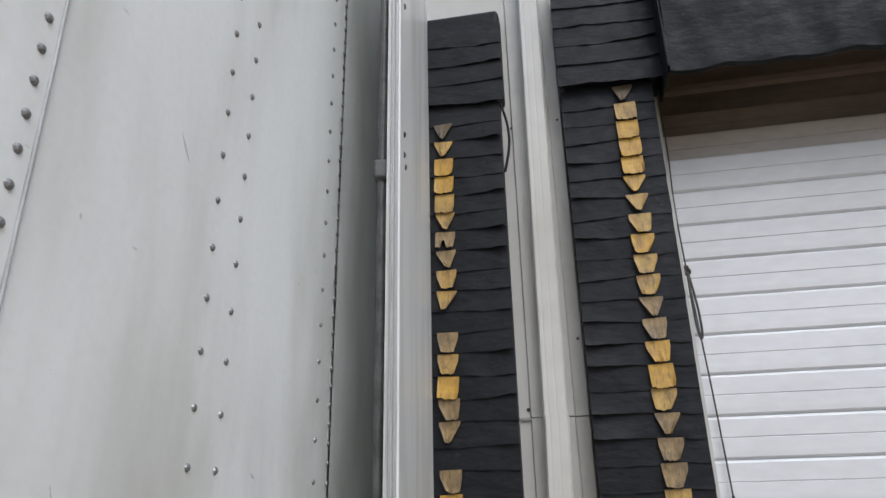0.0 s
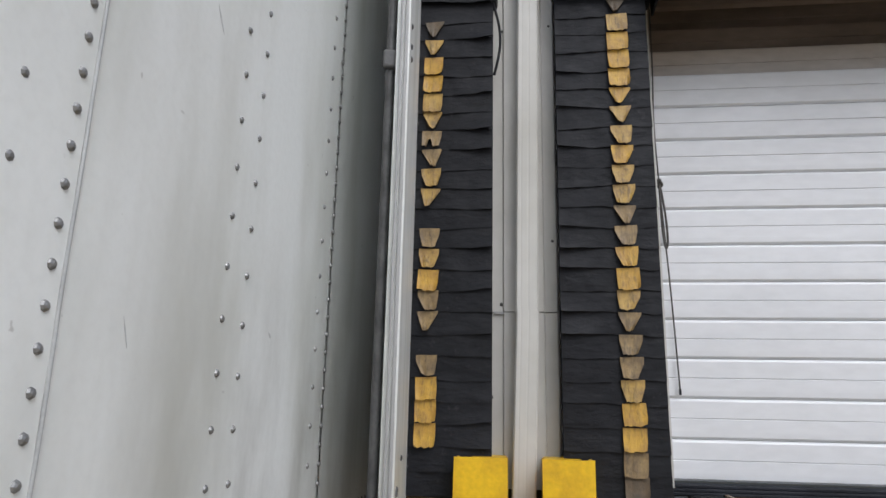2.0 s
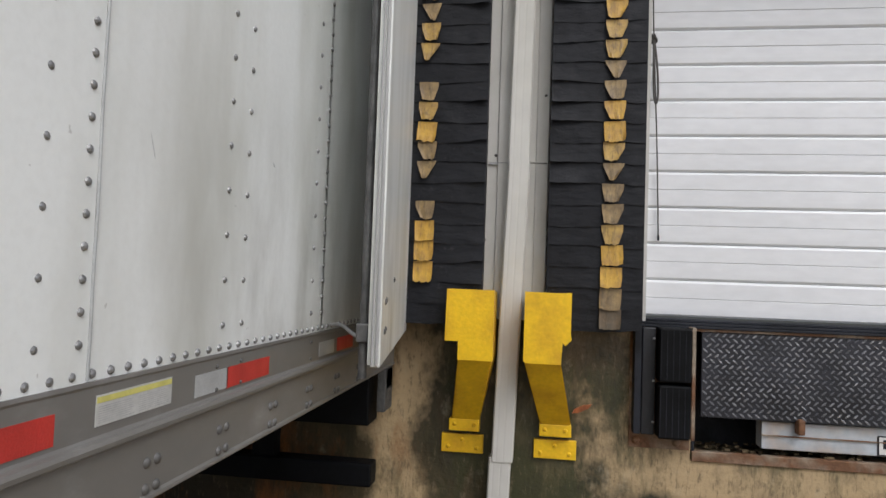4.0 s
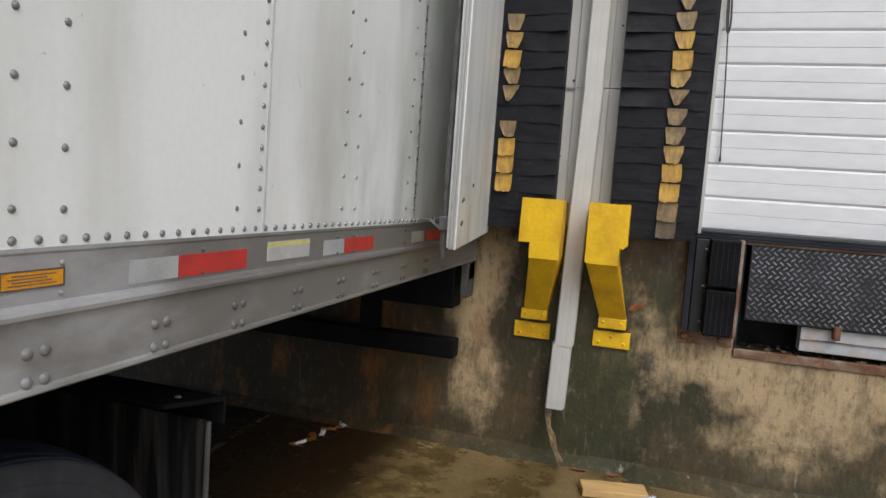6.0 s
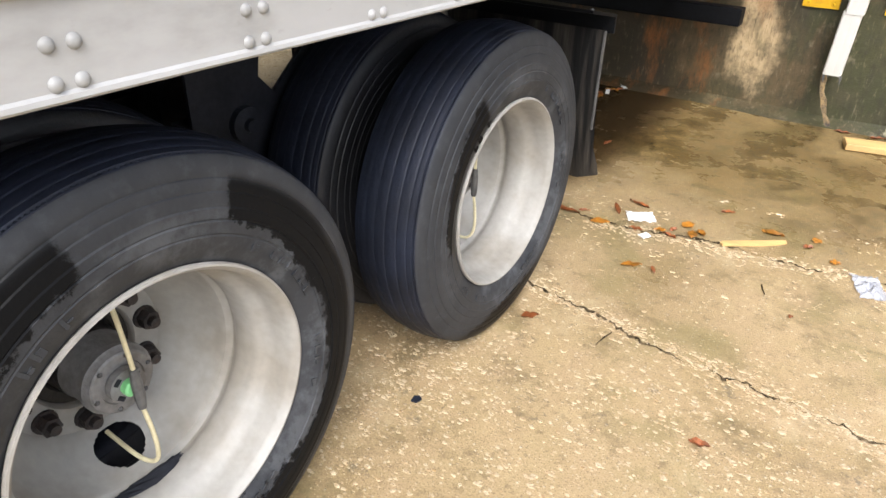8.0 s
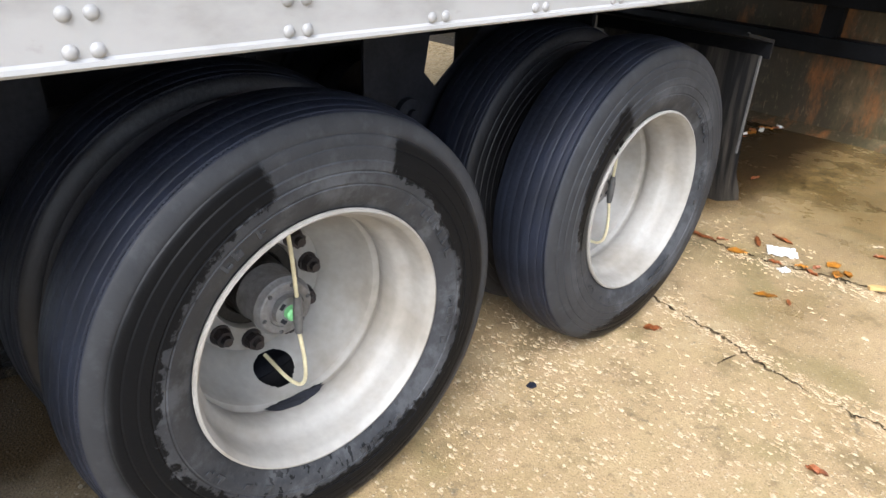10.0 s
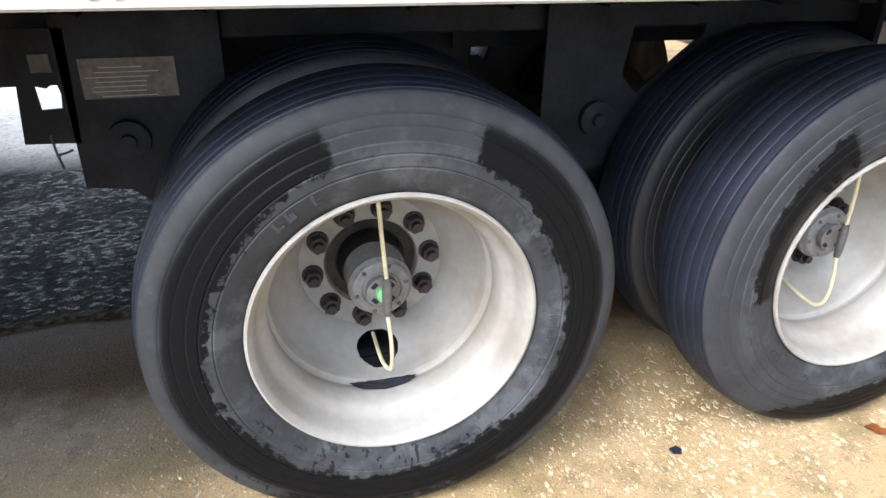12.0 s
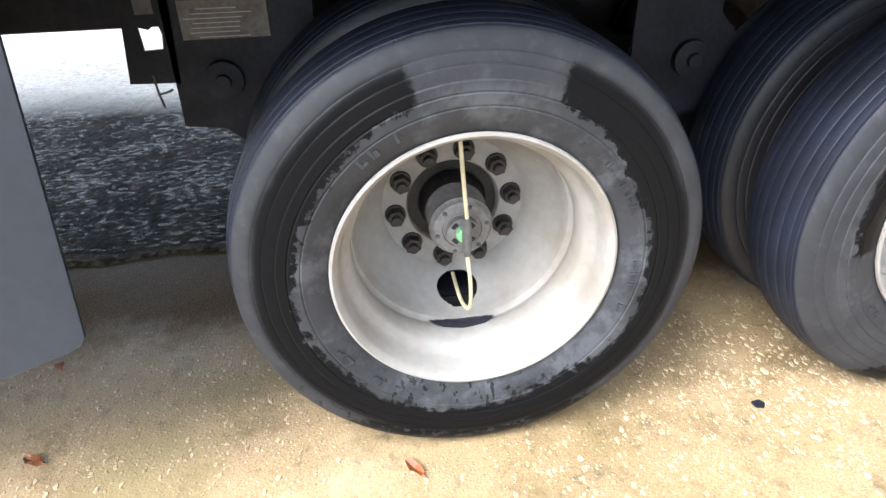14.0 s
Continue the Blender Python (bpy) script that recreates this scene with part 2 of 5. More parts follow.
    pools = span(n, l, calc(n, l, "ADD", noise_of(n, l, pos, 46, 6, 0.7, (1, 0.55, 1)), calc(n, l, "MULTIPLY", noise_of(n, l, pos, 3, 3), 0.25)), 0.64, 0.72)
    slick = span(n, l, pools, 0, 1, 0.6, 0.14)
    gloss = n.new("ShaderNodeMix")
    l.new(tar_shade, gloss.inputs["Factor"])
    l.new(span(n, l, soak_shade, 0, 1, 0.5, 0.05), gloss.inputs["A"])
    l.new(span(n, l, pools, 0, 1, 0.03, 0.22), gloss.inputs["B"])
    l.new(gloss.outputs["Result"], b.inputs["Specular IOR Level"])
    x = n.new("ShaderNodeMix")
    l.new(tar_shade, x.inputs["Factor"])
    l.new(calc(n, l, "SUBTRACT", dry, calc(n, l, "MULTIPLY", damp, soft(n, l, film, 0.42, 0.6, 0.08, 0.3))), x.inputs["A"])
    l.new(calc(n, l, "MULTIPLY", slick, span(n, l, far, 0, 1, 1.0, 0.5)), x.inputs["B"])
    l.new(x.outputs["Result"], b.inputs["Roughness"])
    h = calc(n, l, "ADD", calc(n, l, "MULTIPLY", grit, 0.6), calc(n, l, "MULTIPLY", chips, 0.5))
    bumped(n, l, b, h, 0.6, 0.006)
    lumps = n.new("ShaderNodeBump")
    lumps.inputs["Strength"].default_value, lumps.inputs["Distance"].default_value = 1.0, 0.03
    l.new(calc(n, l, "MULTIPLY", noise_of(n, l, pos, 18, 6, 0.62), tar_shade), lumps.inputs["Height"])
    fine_bump = b.inputs["Normal"].links[0].from_node
    l.new(lumps.outputs[0], fine_bump.inputs["Normal"])
    return m


def old_concrete():
    """Formed concrete with moss, rust runs and pale leached patches."""
    m, n, l, b = nodes_of("mossy_concrete", 0.6)
    pos = n.new("ShaderNodeNewGeometry").outputs["Position"]
    a, c = noise_of(n, l, pos, 1.5, 7, 0.6, (1.3, 1, 0.55)), noise_of(n, l, pos, 2.4, 8, 0.7, (1.6, 1, 0.6), (7, 0, 3))
    d, e = noise_of(n, l, pos, 1.3, 6, 0.6, (1, 1, 0.8), (19, 0, 5)), noise_of(n, l, pos, 40, 4)
    f = noise_of(n, l, pos, 7, 7, 0.7, (1, 1, 0.7), (3, 0, 9))
    xyz = n.new("ShaderNodeSeparateXYZ")
    l.new(pos, xyz.inputs[0])
    px, pz = xyz.outputs["X"], xyz.outputs["Z"]
    col = blend(n, l, span(n, l, a, 0.4, 0.6), (0.1, 0.07, 0.035), (0.028, 0.026, 0.01))
    leach = calc(n, l, "ADD", calc(n, l, "MULTIPLY", around(n, l, px, -0.02, 0.36), 0.2), calc(n, l, "MULTIPLY", around(n, l, px, 1.6, 0.9), 0.14))
    col = blend(n, l, span(n, l, calc(n, l, "ADD", d, leach), 0.57, 0.64), col, (0.42, 0.31, 0.175))
    algae = calc(n, l, "MULTIPLY", around(n, l, px, 0.6, 0.55), 0.15)
    sprawl = noise_of(n, l, pos, 1.9, 7, 0.65, (1.6, 1, 0.5), (31, 0, 2))
    col = blend(n, l, calc(n, l, "MULTIPLY", span(n, l, calc(n, l, "ADD", sprawl, algae), 0.52, 0.6), 0.85), col, (0.036, 0.039, 0.012))
    col = blend(n, l, calc(n, l, "MULTIPLY", span(n, l, f, 0.5, 0.64), 0.5), col, (0.025, 0.022, 0.012))
    col = blend(n, l, calc(n, l, "MULTIPLY", span(n, l, f, 0.42, 0.3), 0.4), col, (0.45, 0.39, 0.28))
    mossy = calc(n, l, "SUBTRACT", noise_of(n, l, pos, 3.2, 7, 0.7, (1, 1, 0.8), (1, 0, 14)), calc(n, l, "MULTIPLY", pz, 0.28))
    col = blend(n, l, calc(n, l, "MULTIPLY", span(n, l, mossy, 0.36, 0.48), 0.8), col, (0.05, 0.043, 0.02))
    # Grime, with the shade under the trailer put into its dark colour.
    grime_shade = noise_of(n, l, pos, 2.0, 6, 0.6, (1, 1, 0.6), (12, 0, 7))
    col = blend(n, l, calc(n, l, "MULTIPLY", span(n, l, calc(n, l, "SUBTRACT", grime_shade, calc(n, l, "MULTIPLY", px, 0.5)), 0.62, 0.78), 0.72), col, (0.022, 0.014, 0.007))
    old_rust = calc(n, l, "MULTIPLY", around(n, l, px, -0.5, 0.5), 0.06)
    col = blend(n, l, calc(n, l, "MULTIPLY", span(n, l, calc(n, l, "ADD", c, old_rust), 0.55, 0.66), calc(n, l, "MULTIPLY", soft(n, l, px, 0.25, -0.15), 0.85)), col, (0.2, 0.078, 0.02))
    drip = noise_of(n, l, pos, 12, 5, 0.6, (2.2, 1, 0.12), (6, 0, 1))
    col = blend(n, l, calc(n, l, "MULTIPLY", span(n, l, drip, 0.66, 0.72), 0.45), col, (0.5, 0.46, 0.36))
    g = noise_of(n, l, pos, 26, 6, 0.75, (1.6, 1, 0.5), (2, 0, 4))
    col = blend(n, l, calc(n, l, "MULTIPLY", span(n, l, g, 0.52, 0.64), 0.55), col, (0.02, 0.018, 0.01))
    col = blend(n, l, calc(n, l, "MULTIPLY", span(n, l, g, 0.44, 0.34), 0.3), col, (0.3, 0.24, 0.16))
    l.new(col, b.inputs["Base Color"])
    l.new(span(n, l, a, 0.3, 0.7, 0.32, 0.7), b.inputs["Roughness"])
    bumped(n, l, b, calc(n, l, "ADD", calc(n, l, "MULTIPLY", f, 2.0), calc(n, l, "MULTIPLY", e, 0.6)), 0.5, 0.008)
    return m


def trailer_skin():
    """White painted aluminium sheet, slightly wavy, with faint dirty runs and scuffs."""
    m, n, l, b = nodes_of("trailer_skin", 0.3)
    pos = n.new("ShaderNodeNewGeometry").outputs["Position"]
    runs, fog = noise_of(n, l, pos, 2.2, 4, 0.5, (1, 1.6, 0.42)), noise_of(n, l, pos, 60, 4, 0.6)
    scuff, nick = noise_of(n, l, pos, 11, 5, 0.6, (1, 1.2, 0.6)), noise_of(n, l, pos, 7, 3, 0.5, (1, 1.2, 4.0), (5, 2, 1))
    speck = noise_of(n, l, pos, 30, 3, 0.5, (1, 1, 1), (9, 4, 2))
    col = blend(n, l, soft(n, l, runs, 0.4, 0.8), (0.78, 0.8, 0.79), (0.52, 0.53, 0.485))
    xyz = n.new("ShaderNodeSeparateXYZ")
    l.new(pos, xyz.inputs[0])
    low = calc(n, l, "MULTIPLY", around(n, l, xyz.outputs["Z"], 1.45, 0.75), around(n, l, xyz.outputs["Y"], -1.35, 1.1))
    smut = calc(n, l, "MULTIPLY", low, soft(n, l, noise_of(n, l, pos, 3.4, 5, 0.55, (1, 1.5, 0.6), (2, 6, 3)), 0.36, 0.72))
    col = blend(n, l, calc(n, l, "MULTIPLY", smut, 0.75), col, (0.27, 0.265, 0.225))
    col = blend(n, l, soft(n, l, fog, 0.3, 0.9, 0.0, 0.12), col, (0.4, 0.4, 0.37))
    col = blend(n, l, soft(n, l, scuff, 0.7, 0.8, 0.0, 0.35), col, (0.42, 0.42, 0.41))
    col = blend(n, l, soft(n, l, nick, 0.74, 0.78, 0.0, 0.5), col, (0.36, 0.36, 0.35))
    col = blend(n, l, soft(n, l, speck, 0.73, 0.77, 0.0, 0.5), col, (0.3, 0.29, 0.27))
    l.new(col, b.inputs["Base Color"])
    l.new(soft(n, l, runs, 0.2, 0.8, 0.27, 0.4), b.inputs["Roughness"])
    bumped(n, l, b, noise_of(n, l, pos, 0.8, 1, 0.3, (1, 2.2, 0.5)), 0.3, 0.03)
    return m


def tyre_side(name, soaked):
    """Grey weathered sidewall; water lies on it in ragged dark patches."""
    m, n, l, b = nodes_of(name)
    oc = n.new("ShaderNodeTexCoord").outputs["Object"]
    xyz = n.new("ShaderNodeSeparateXYZ")
    l.new(oc, xyz.inputs[0])
    y, z = xyz.outputs["Y"], xyz.outputs["Z"]
    r = calc(n, l, "SQRT", calc(n, l, "ADD", calc(n, l, "MULTIPLY", y, y), calc(n, l, "MULTIPLY", z, z)))
    ang = calc(n, l, "ARCTAN2", y, z)
    ragged, broad, fine = noise_of(n, l, oc, 42, 7, 0.7), noise_of(n, l, oc, 4.0, 3), noise_of(n, l, oc, 120, 3)
    torn = calc(n, l, "MULTIPLY", ragged, 0.09)
    if soaked:
        inner = calc(n, l, "ADD", calc(n, l, "ADD", r, torn), calc(n, l, "MULTIPLY", broad, 0.07))
        wet = calc(n, l, "MULTIPLY", span(n, l, inner, 0.445, 0.451), soft(n, l, calc(n, l, "ADD", r, calc(n, l, "MULTIPLY", broad, 0.03)), 0.455, 0.478, 1, 0))
        top = calc(n, l, "ABSOLUTE", calc(n, l, "SUBTRACT", ang, calc(n, l, "MULTIPLY", ragged, 0.1)))
        wet = calc(n, l, "MULTIPLY", wet, span(n, l, top, 0.33, 0.35))
    else:
        inner = calc(n, l, "ADD", r, torn)
        wet = calc(n, l, "MULTIPLY", span(n, l, calc(n, l, "SUBTRACT", inner, calc(n, l, "MULTIPLY", ang, 0.045)), 0.482, 0.487, 1, 0), span(n, l, calc(n, l, "ABSOLUTE", calc(n, l, "ADD", calc(n, l, "ADD", ang, 0.95), torn)), 0.6, 0.57))
    low = span(n, l, calc(n, l, "ADD", z, calc(n, l, "MULTIPLY", ragged, 0.08)), -0.335, -0.341)
    if soaked:
        drops = calc(n, l, "MULTIPLY", span(n, l, noise_of(n, l, oc, 70, 3, 0.5, (1, 1, 0.5)), 0.6, 0.62), span(n, l, z, -0.2, -0.3))
        low = calc(n, l, "MULTIPLY", low, span(n, l, ragged, 0.44, 0.46))
        wet = calc(n, l, "MAXIMUM", wet, calc(n, l, "MULTIPLY", drops, 0.8))
    wet = calc(n, l, "MAXIMUM", wet, calc(n, l, "MULTIPLY", low, span(n, l, r, 0.33, 0.35)))
    dry = blend(n, l, soft(n, l, noise_of(n, l, oc, 9, 7, 0.65), 0.3, 0.7), (0.029, 0.031, 0.035), (0.019, 0.021, 0.025))
    dry = blend(n, l, soft(n, l, noise_of(n, l, oc, 26, 6, 0.65), 0.5, 0.7, 0.0, 0.25), dry, (0.07, 0.075, 0.083))
    rubbed = calc(n, l, "MULTIPLY", soft(n, l, noise_of(n, l, oc, 6, 6, 0.7, (1, 1, 1), (3, 1, 8)), 0.48, 0.62), soft(n, l, r, 0.43, 0.36))
    dry = blend(n, l, calc(n, l, "MULTIPLY", rubbed, 0.55), dry, (0.085, 0.09, 0.098))
    l.new(blend(n, l, wet, dry, (0.0062, 0.0064, 0.007)), b.inputs["Base Color"])
    l.new(span(n, l, wet, 0, 1, 0.3, 0.05), b.inputs["Specular IOR Level"])
    l.new(span(n, l, wet, 0, 1, 0.6, 0.34), b.inputs["Roughness"])
    bumped(n, l, b, fine, 0.12, 0.004)
    return m


def canvas_black():
    m, n, l, b = nodes_of("canvas_black", 0.5)
    pos = n.new("ShaderNodeNewGeometry").outputs["Position"]
    rnd = n.new("ShaderNodeObjectInfo").outputs["Random"]
    a, c, d = noise_of(n, l, pos, 3.5, 6), noise_of(n, l, pos, 22, 6, 0.65), noise_of(n, l, pos, 300, 2)
    col = blend(n, l, span(n, l, a, 0.35, 0.65), (0.0042, 0.0046, 0.0065), (0.009, 0.0098, 0.013))
    col = blend(n, l, span(n, l, rnd, 0.0, 1.0, 0.0, 0.6), col, (0.005, 0.0055, 0.008))
    col = blend(n, l, calc(n, l, "MULTIPLY", span(n, l, c, 0.62, 0.74), 0.3), col, (0.08, 0.08, 0.085))
    l.new(col, b.inputs["Base Color"])
    l.new(span(n, l, c, 0.3, 0.7, 0.5, 0.72), b.inputs["Roughness"])
    b.inputs["Specular IOR Level"].default_value = 0.27
    bumped(n, l, b, calc(n, l, "ADD", calc(n, l, "MULTIPLY", d, 0.15), calc(n, l, "MULTIPLY", noise_of(n, l, pos, 9, 4, 0.55, (0.6, 1, 1.2)), 2.2)), 0.45, 0.012)
    return m


def yellow_tab(name, fresh, worn, wear):
    m, n, l, b = nodes_of(name, 0.5)
    pos = n.new("ShaderNodeNewGeometry").outputs["Position"]
    a, c = noise_of(n, l, pos, 16, 6, 0.7), noise_of(n, l, pos, 45, 5, 0.65, (1.5, 1, 0.35))
    col = blend(n, l, span(n, l, a, 0.38, 0.62), fresh, worn)
    col = blend(n, l, calc(n, l, "MULTIPLY", span(n, l, c, 0.5, 0.66), wear), col, (0.07, 0.05, 0.025))
    l.new(col, b.inputs["Base Color"])
    bumped(n, l, b, calc(n, l, "ADD", a, c), 0.5, 0.006)
    return m


def rail_metal(name, clean, worn, dirt, metal=0.12):
    """Grey painted metal, dirtier towards the rear of the trailer."""
    m, n, l, b = nodes_of(name, 0.42, metal)
    pos = n.new("ShaderNodeNewGeometry").outputs["Position"]
    xyz = n.new("ShaderNodeSeparateXYZ")
    l.new(pos, xyz.inputs[0])
    a, c = noise_of(n, l, pos, 4, 6, 0.6, (1, 0.7, 1.5)), noise_of(n, l, pos, 30, 5, 0.65, (1, 0.6, 1))
    spray = calc(n, l, "ADD", calc(n, l, "MULTIPLY", soft(n, l, xyz.outputs["Y"], -3.4, -1.7), 0.5), a)
    col = blend(n, l, soft(n, l, a, 0.3, 0.7), clean, worn)
    col = blend(n, l, soft(n, l, spray, 0.5, 0.9, 0.0, 0.85), col, dirt)
    col = blend(n, l, soft(n, l, c, 0.62, 0.75, 0.0, 0.3), col, (0.2, 0.19, 0.17))
    l.new(col, b.inputs["Base Color"])
    l.new(soft(n, l, a, 0.3, 0.7, 0.36, 0.5), b.inputs["Roughness"])
    return m


RAIL = rail_metal("aluminium_rail", (0.38, 0.38, 0.38), (0.34, 0.34, 0.335), (0.14, 0.131, 0.118))
BOLT = rail_metal("painted_bolt", (0.3, 0.3, 0.3), (0.26, 0.26, 0.255), (0.05, 0.047, 0.043), 0.0)
YARD, OLDWALL, SKIN, CANV = wet_yard(), old_concrete(), trailer_skin(), canvas_black()
SOAKED, DRIER = tyre_side("soaked_sidewall", True), tyre_side("damp_sidewall", False)
TABS = {"b": yellow_tab("yellow_tab", (0.52, 0.31, 0.035), (0.36, 0.2, 0.035), 0.5), "m": yellow_tab("faded_tab", (0.44, 0.28, 0.06), (0.26, 0.16, 0.05), 0.6),
        "d": yellow_tab("dirty_tab", (0.28, 0.19, 0.075), (0.15, 0.1, 0.045), 0.7), "k": yellow_tab("dark_tab", (0.12, 0.08, 0.04), (0.06, 0.045, 0.025), 0.8)}
ROTTEN = mat("rotten_metal", (0.2, 0.13, 0.05), 0.7, 0, 0.35, 22, 90, 0.6, tint=(0.04, 0.03, 0.02))
LEAF_A = mat("orange_leaf", (0.5, 0.2, 0.02), 0.45, 0, 0.25, 30, 120, 0.3, per_piece=0.3)
LEAF_B = mat("brown_leaf", (0.3, 0.09, 0.025), 0.45, 0, 0.25, 30, 120, 0.3, per_piece=0.3)
CRACK = mat("crack_grit", (0.03, 0.022, 0.013), 0.9, 0, 0.35, 26, 140, 0.8, tint=(0.2, 0.15, 0.09), spec=0.05)
STONE = mat("aggregate_stone", (0.5, 0.41, 0.275), 0.45, 0, 0.25, 60, 160, 0.3, tint=(0.32, 0.21, 0.1))
ROPE = mat("rope_grey", (0.09, 0.085, 0.08), 0.8, 0, 0.2, 30, 150, 0.4)
HOSE = mat("pale_hose", (0.62, 0.56, 0.36), 0.5, 0, 0.12, 20, 100, 0.1)
GREEN = mat("green_cap", (0.22, 0.6, 0.25), 0.4, 0, 0.12, 30, 100, 0.1)
SKIRT = mat("side_skirt_plastic", (0.02, 0.025, 0.034), 0.5, 0, 0.12, 3, 40, 0.06, tint=(0.026, 0.031, 0.04), spec=0.3)
FLAPR = mat("mud_flap_rubber", (0.009, 0.009, 0.0095), 0.5, 0, 0.3, 11, 60, 0.2, tint=(0.07, 0.062, 0.053), stretch=(3, 1, 0.16), spec=0.25)

# ---- building helpers ----
def stands(ob):
    """Where an object stands, through its parents."""
    m = ob.matrix_basis.copy()
    return stands(ob.parent) @ ob.matrix_parent_inverse @ m if ob.parent else m


def hang(ob, parent, local=False):
    """Puts a part under its thing; its mesh is in world places unless local."""
    if parent:
        ob.parent = parent
        if not local:
            ob.matrix_parent_inverse = stands(parent).inverted()


def done(bm, name, material, parent=None, label="", smooth=False, local=False):
    me = bpy.data.meshes.new(name)
    bmesh.ops.recalc_face_normals(bm, faces=bm.faces)
    bm.to_mesh(me)
    bm.free()
    for mt in material if isinstance(material, (list, tuple)) else [material]:
        me.materials.append(mt)
    if smooth:
        for p in me.polygons:
            p.use_smooth = True
        me.set_sharp_from_angle(angle=radians(38))
    ob = new(name, me)
    hang(ob, parent, local)
    if label:
        ob["label"] = label
    return ob


def part(name, bm, material, parent, label="", smooth=False, local=False):
    return done(bm, name, material, parent, label, smooth, local)


def piece(name, me, parent, m, label=""):
    """One of many alike parts, on shared mesh data, at the world pose m."""
    ob = new(name, me)
    hang(ob, parent)
    ob.matrix_basis = m
    if label:
        ob["label"] = label
    return ob


def mesh_of(bm, name, material, smooth=False):
    ob = done(bm, name, material, None, "", smooth)
    me = ob.data
    bpy.data.objects.remove(ob)
    return me


def thing(name, label, category, group="", kind="", at=(0, 0, 0)):
    ob = tagged(new(name), label, category, group, kind)
    ob.location = at
    return ob


def box(bm, x0, x1, y0, y1, z0, z1, bevel=0.0):
    vs = [bm.verts.new((x, y, z)) for x in (x0, x1) for y in (y0, y1) for z in (z0, z1)]
    fs = [bm.faces.new([vs[i] for i in q]) for q in ((0, 1, 3, 2), (4, 6, 7, 5), (0, 4, 5, 1), (2, 3, 7, 6), (0, 2, 6, 4), (1, 5, 7, 3))]
    if bevel:
        es = list({e for f in fs for e in f.edges})
        bmesh.ops.bevel(bm, geom=es, offset=bevel, segments=2, affect="EDGES", profile=0.5)
    return bm


def cube(*a, bevel=0.0):
    return box(bmesh.new(), *a, bevel=bevel)


def lathe(bm, profile, seg=96, at=(0, 0, 0), axis="x", closed=False):
    """Turns (along, radius) pairs round an axis."""
    rings = []
    for a, r in profile:
        ring = []
        for k in range(seg):
            c, s = math.cos(2 * math.pi * k / seg), math.sin(2 * math.pi * k / seg)
            p = (a, r * c, r * s) if axis == "x" else (r * c, a, r * s) if axis == "y" else (r * c, r * s, a)
            ring.append(bm.verts.new(Vector(p) + Vector(at)))
        rings.append(ring)
    pairs = list(zip(rings, rings[1:])) + ([(rings[-1], rings[0])] if closed else [])
    for p, q in pairs:
        for k in range(seg):
            bm.faces.new((p[k], p[(k + 1) % seg], q[(k + 1) % seg], q[k]))
    return bm


def cap(bm, ring_r, a, seg, at):
    vs = [bm.verts.new(Vector((a, ring_r * math.cos(2 * math.pi * k / seg), ring_r * math.sin(2 * math.pi * k / seg))) + Vector(at)) for k in range(seg)]
    bm.faces.new(vs)


def prism(bm, outline, y0, y1, axis="y"):
    """Extrudes a closed outline along an axis. Outline pairs are (x, z) for y, (y, z) for x, (x, y) for z."""
    def put(u, v, w):
        return {"y": (u, w, v), "x": (w, u, v), "z": (u, v, w)}[axis]
    a = [bm.verts.new(put(u, v, y0)) for u, v in outline]
    b = [bm.verts.new(put(u, v, y1)) for u, v in outline]
    n = len(outline)
    bm.faces.new(a)
    bm.faces.new(b[::-1])
    for k in range(n):
        bm.faces.new((a[k], a[(k + 1) % n], b[(k + 1) % n], b[k]))
    return bm


def dome(bm, c, r, h, seg=8, axis=(1, 0, 0)):
    """A low rivet head."""
    q = Vector((0, 0, 1)).rotation_difference(Vector(axis))
    rows = [(r, 0), (r * 0.8, h * 0.6), (r * 0.4, h * 0.95)]
    rings = [[bm.verts.new(Vector(c) + q @ Vector((a * math.cos(2 * math.pi * k / seg), a * math.sin(2 * math.pi * k / seg), b))) for k in range(seg)] for a, b in rows]
    for p, s in zip(rings, rings[1:]):
        for k in range(seg):
            bm.faces.new((p[k], p[(k + 1) % seg], s[(k + 1) % seg], s[k]))
    bm.faces.new(rings[-1])


def tube(name, pts, r, material, parent=None, label="", cyclic=False, local=False):
    cu = bpy.data.curves.new(name, "CURVE")
    cu.dimensions, cu.bevel_depth, cu.bevel_resolution = "3D", r, 3
    sp = cu.splines.new("NURBS")
    sp.points.add(len(pts) - 1)
    for p, c in zip(sp.points, pts):
        p.co = (*c, 1)
    sp.use_endpoint_u, sp.order_u, sp.use_cyclic_u = True, 3, cyclic
    tmp = bpy.data.objects.new(name, cu)
    me = bpy.data.meshes.new_from_object(tmp)
    bpy.data.objects.remove(tmp)
    me.materials.clear()
    me.materials.append(material)
    for p in me.polygons:
        p.use_smooth = True
    ob = new(name, me)
    hang(ob, parent, local)
    if label:
        ob["label"] = label
    return ob


def ground_z(y):
    """The yard is level and rises a little towards the dock."""
    u = max(0.0, y + 1.9)
    return 0.037 + 0.066 * u * min(1.0, u / 0.6)

# ---- ground ----
bm = bmesh.new()
xs = [-400, -60, -20, -8, -5] + [-4 + 0.25 * k for k in range(33)] + [6, 12, 60, 400]
ys = [-400, -80, -25, -12, -8] + [-7 + 0.125 * k for k in range(59)] + [0.5]
grid = [[bm.verts.new((x, y, ground_z(y))) for x in xs] for y in ys]
for j in range(len(ys) - 1):
    for i in range(len(xs) - 1):
        bm.faces.new((grid[j][i], grid[j][i + 1], grid[j + 1][i + 1], grid[j + 1][i]))
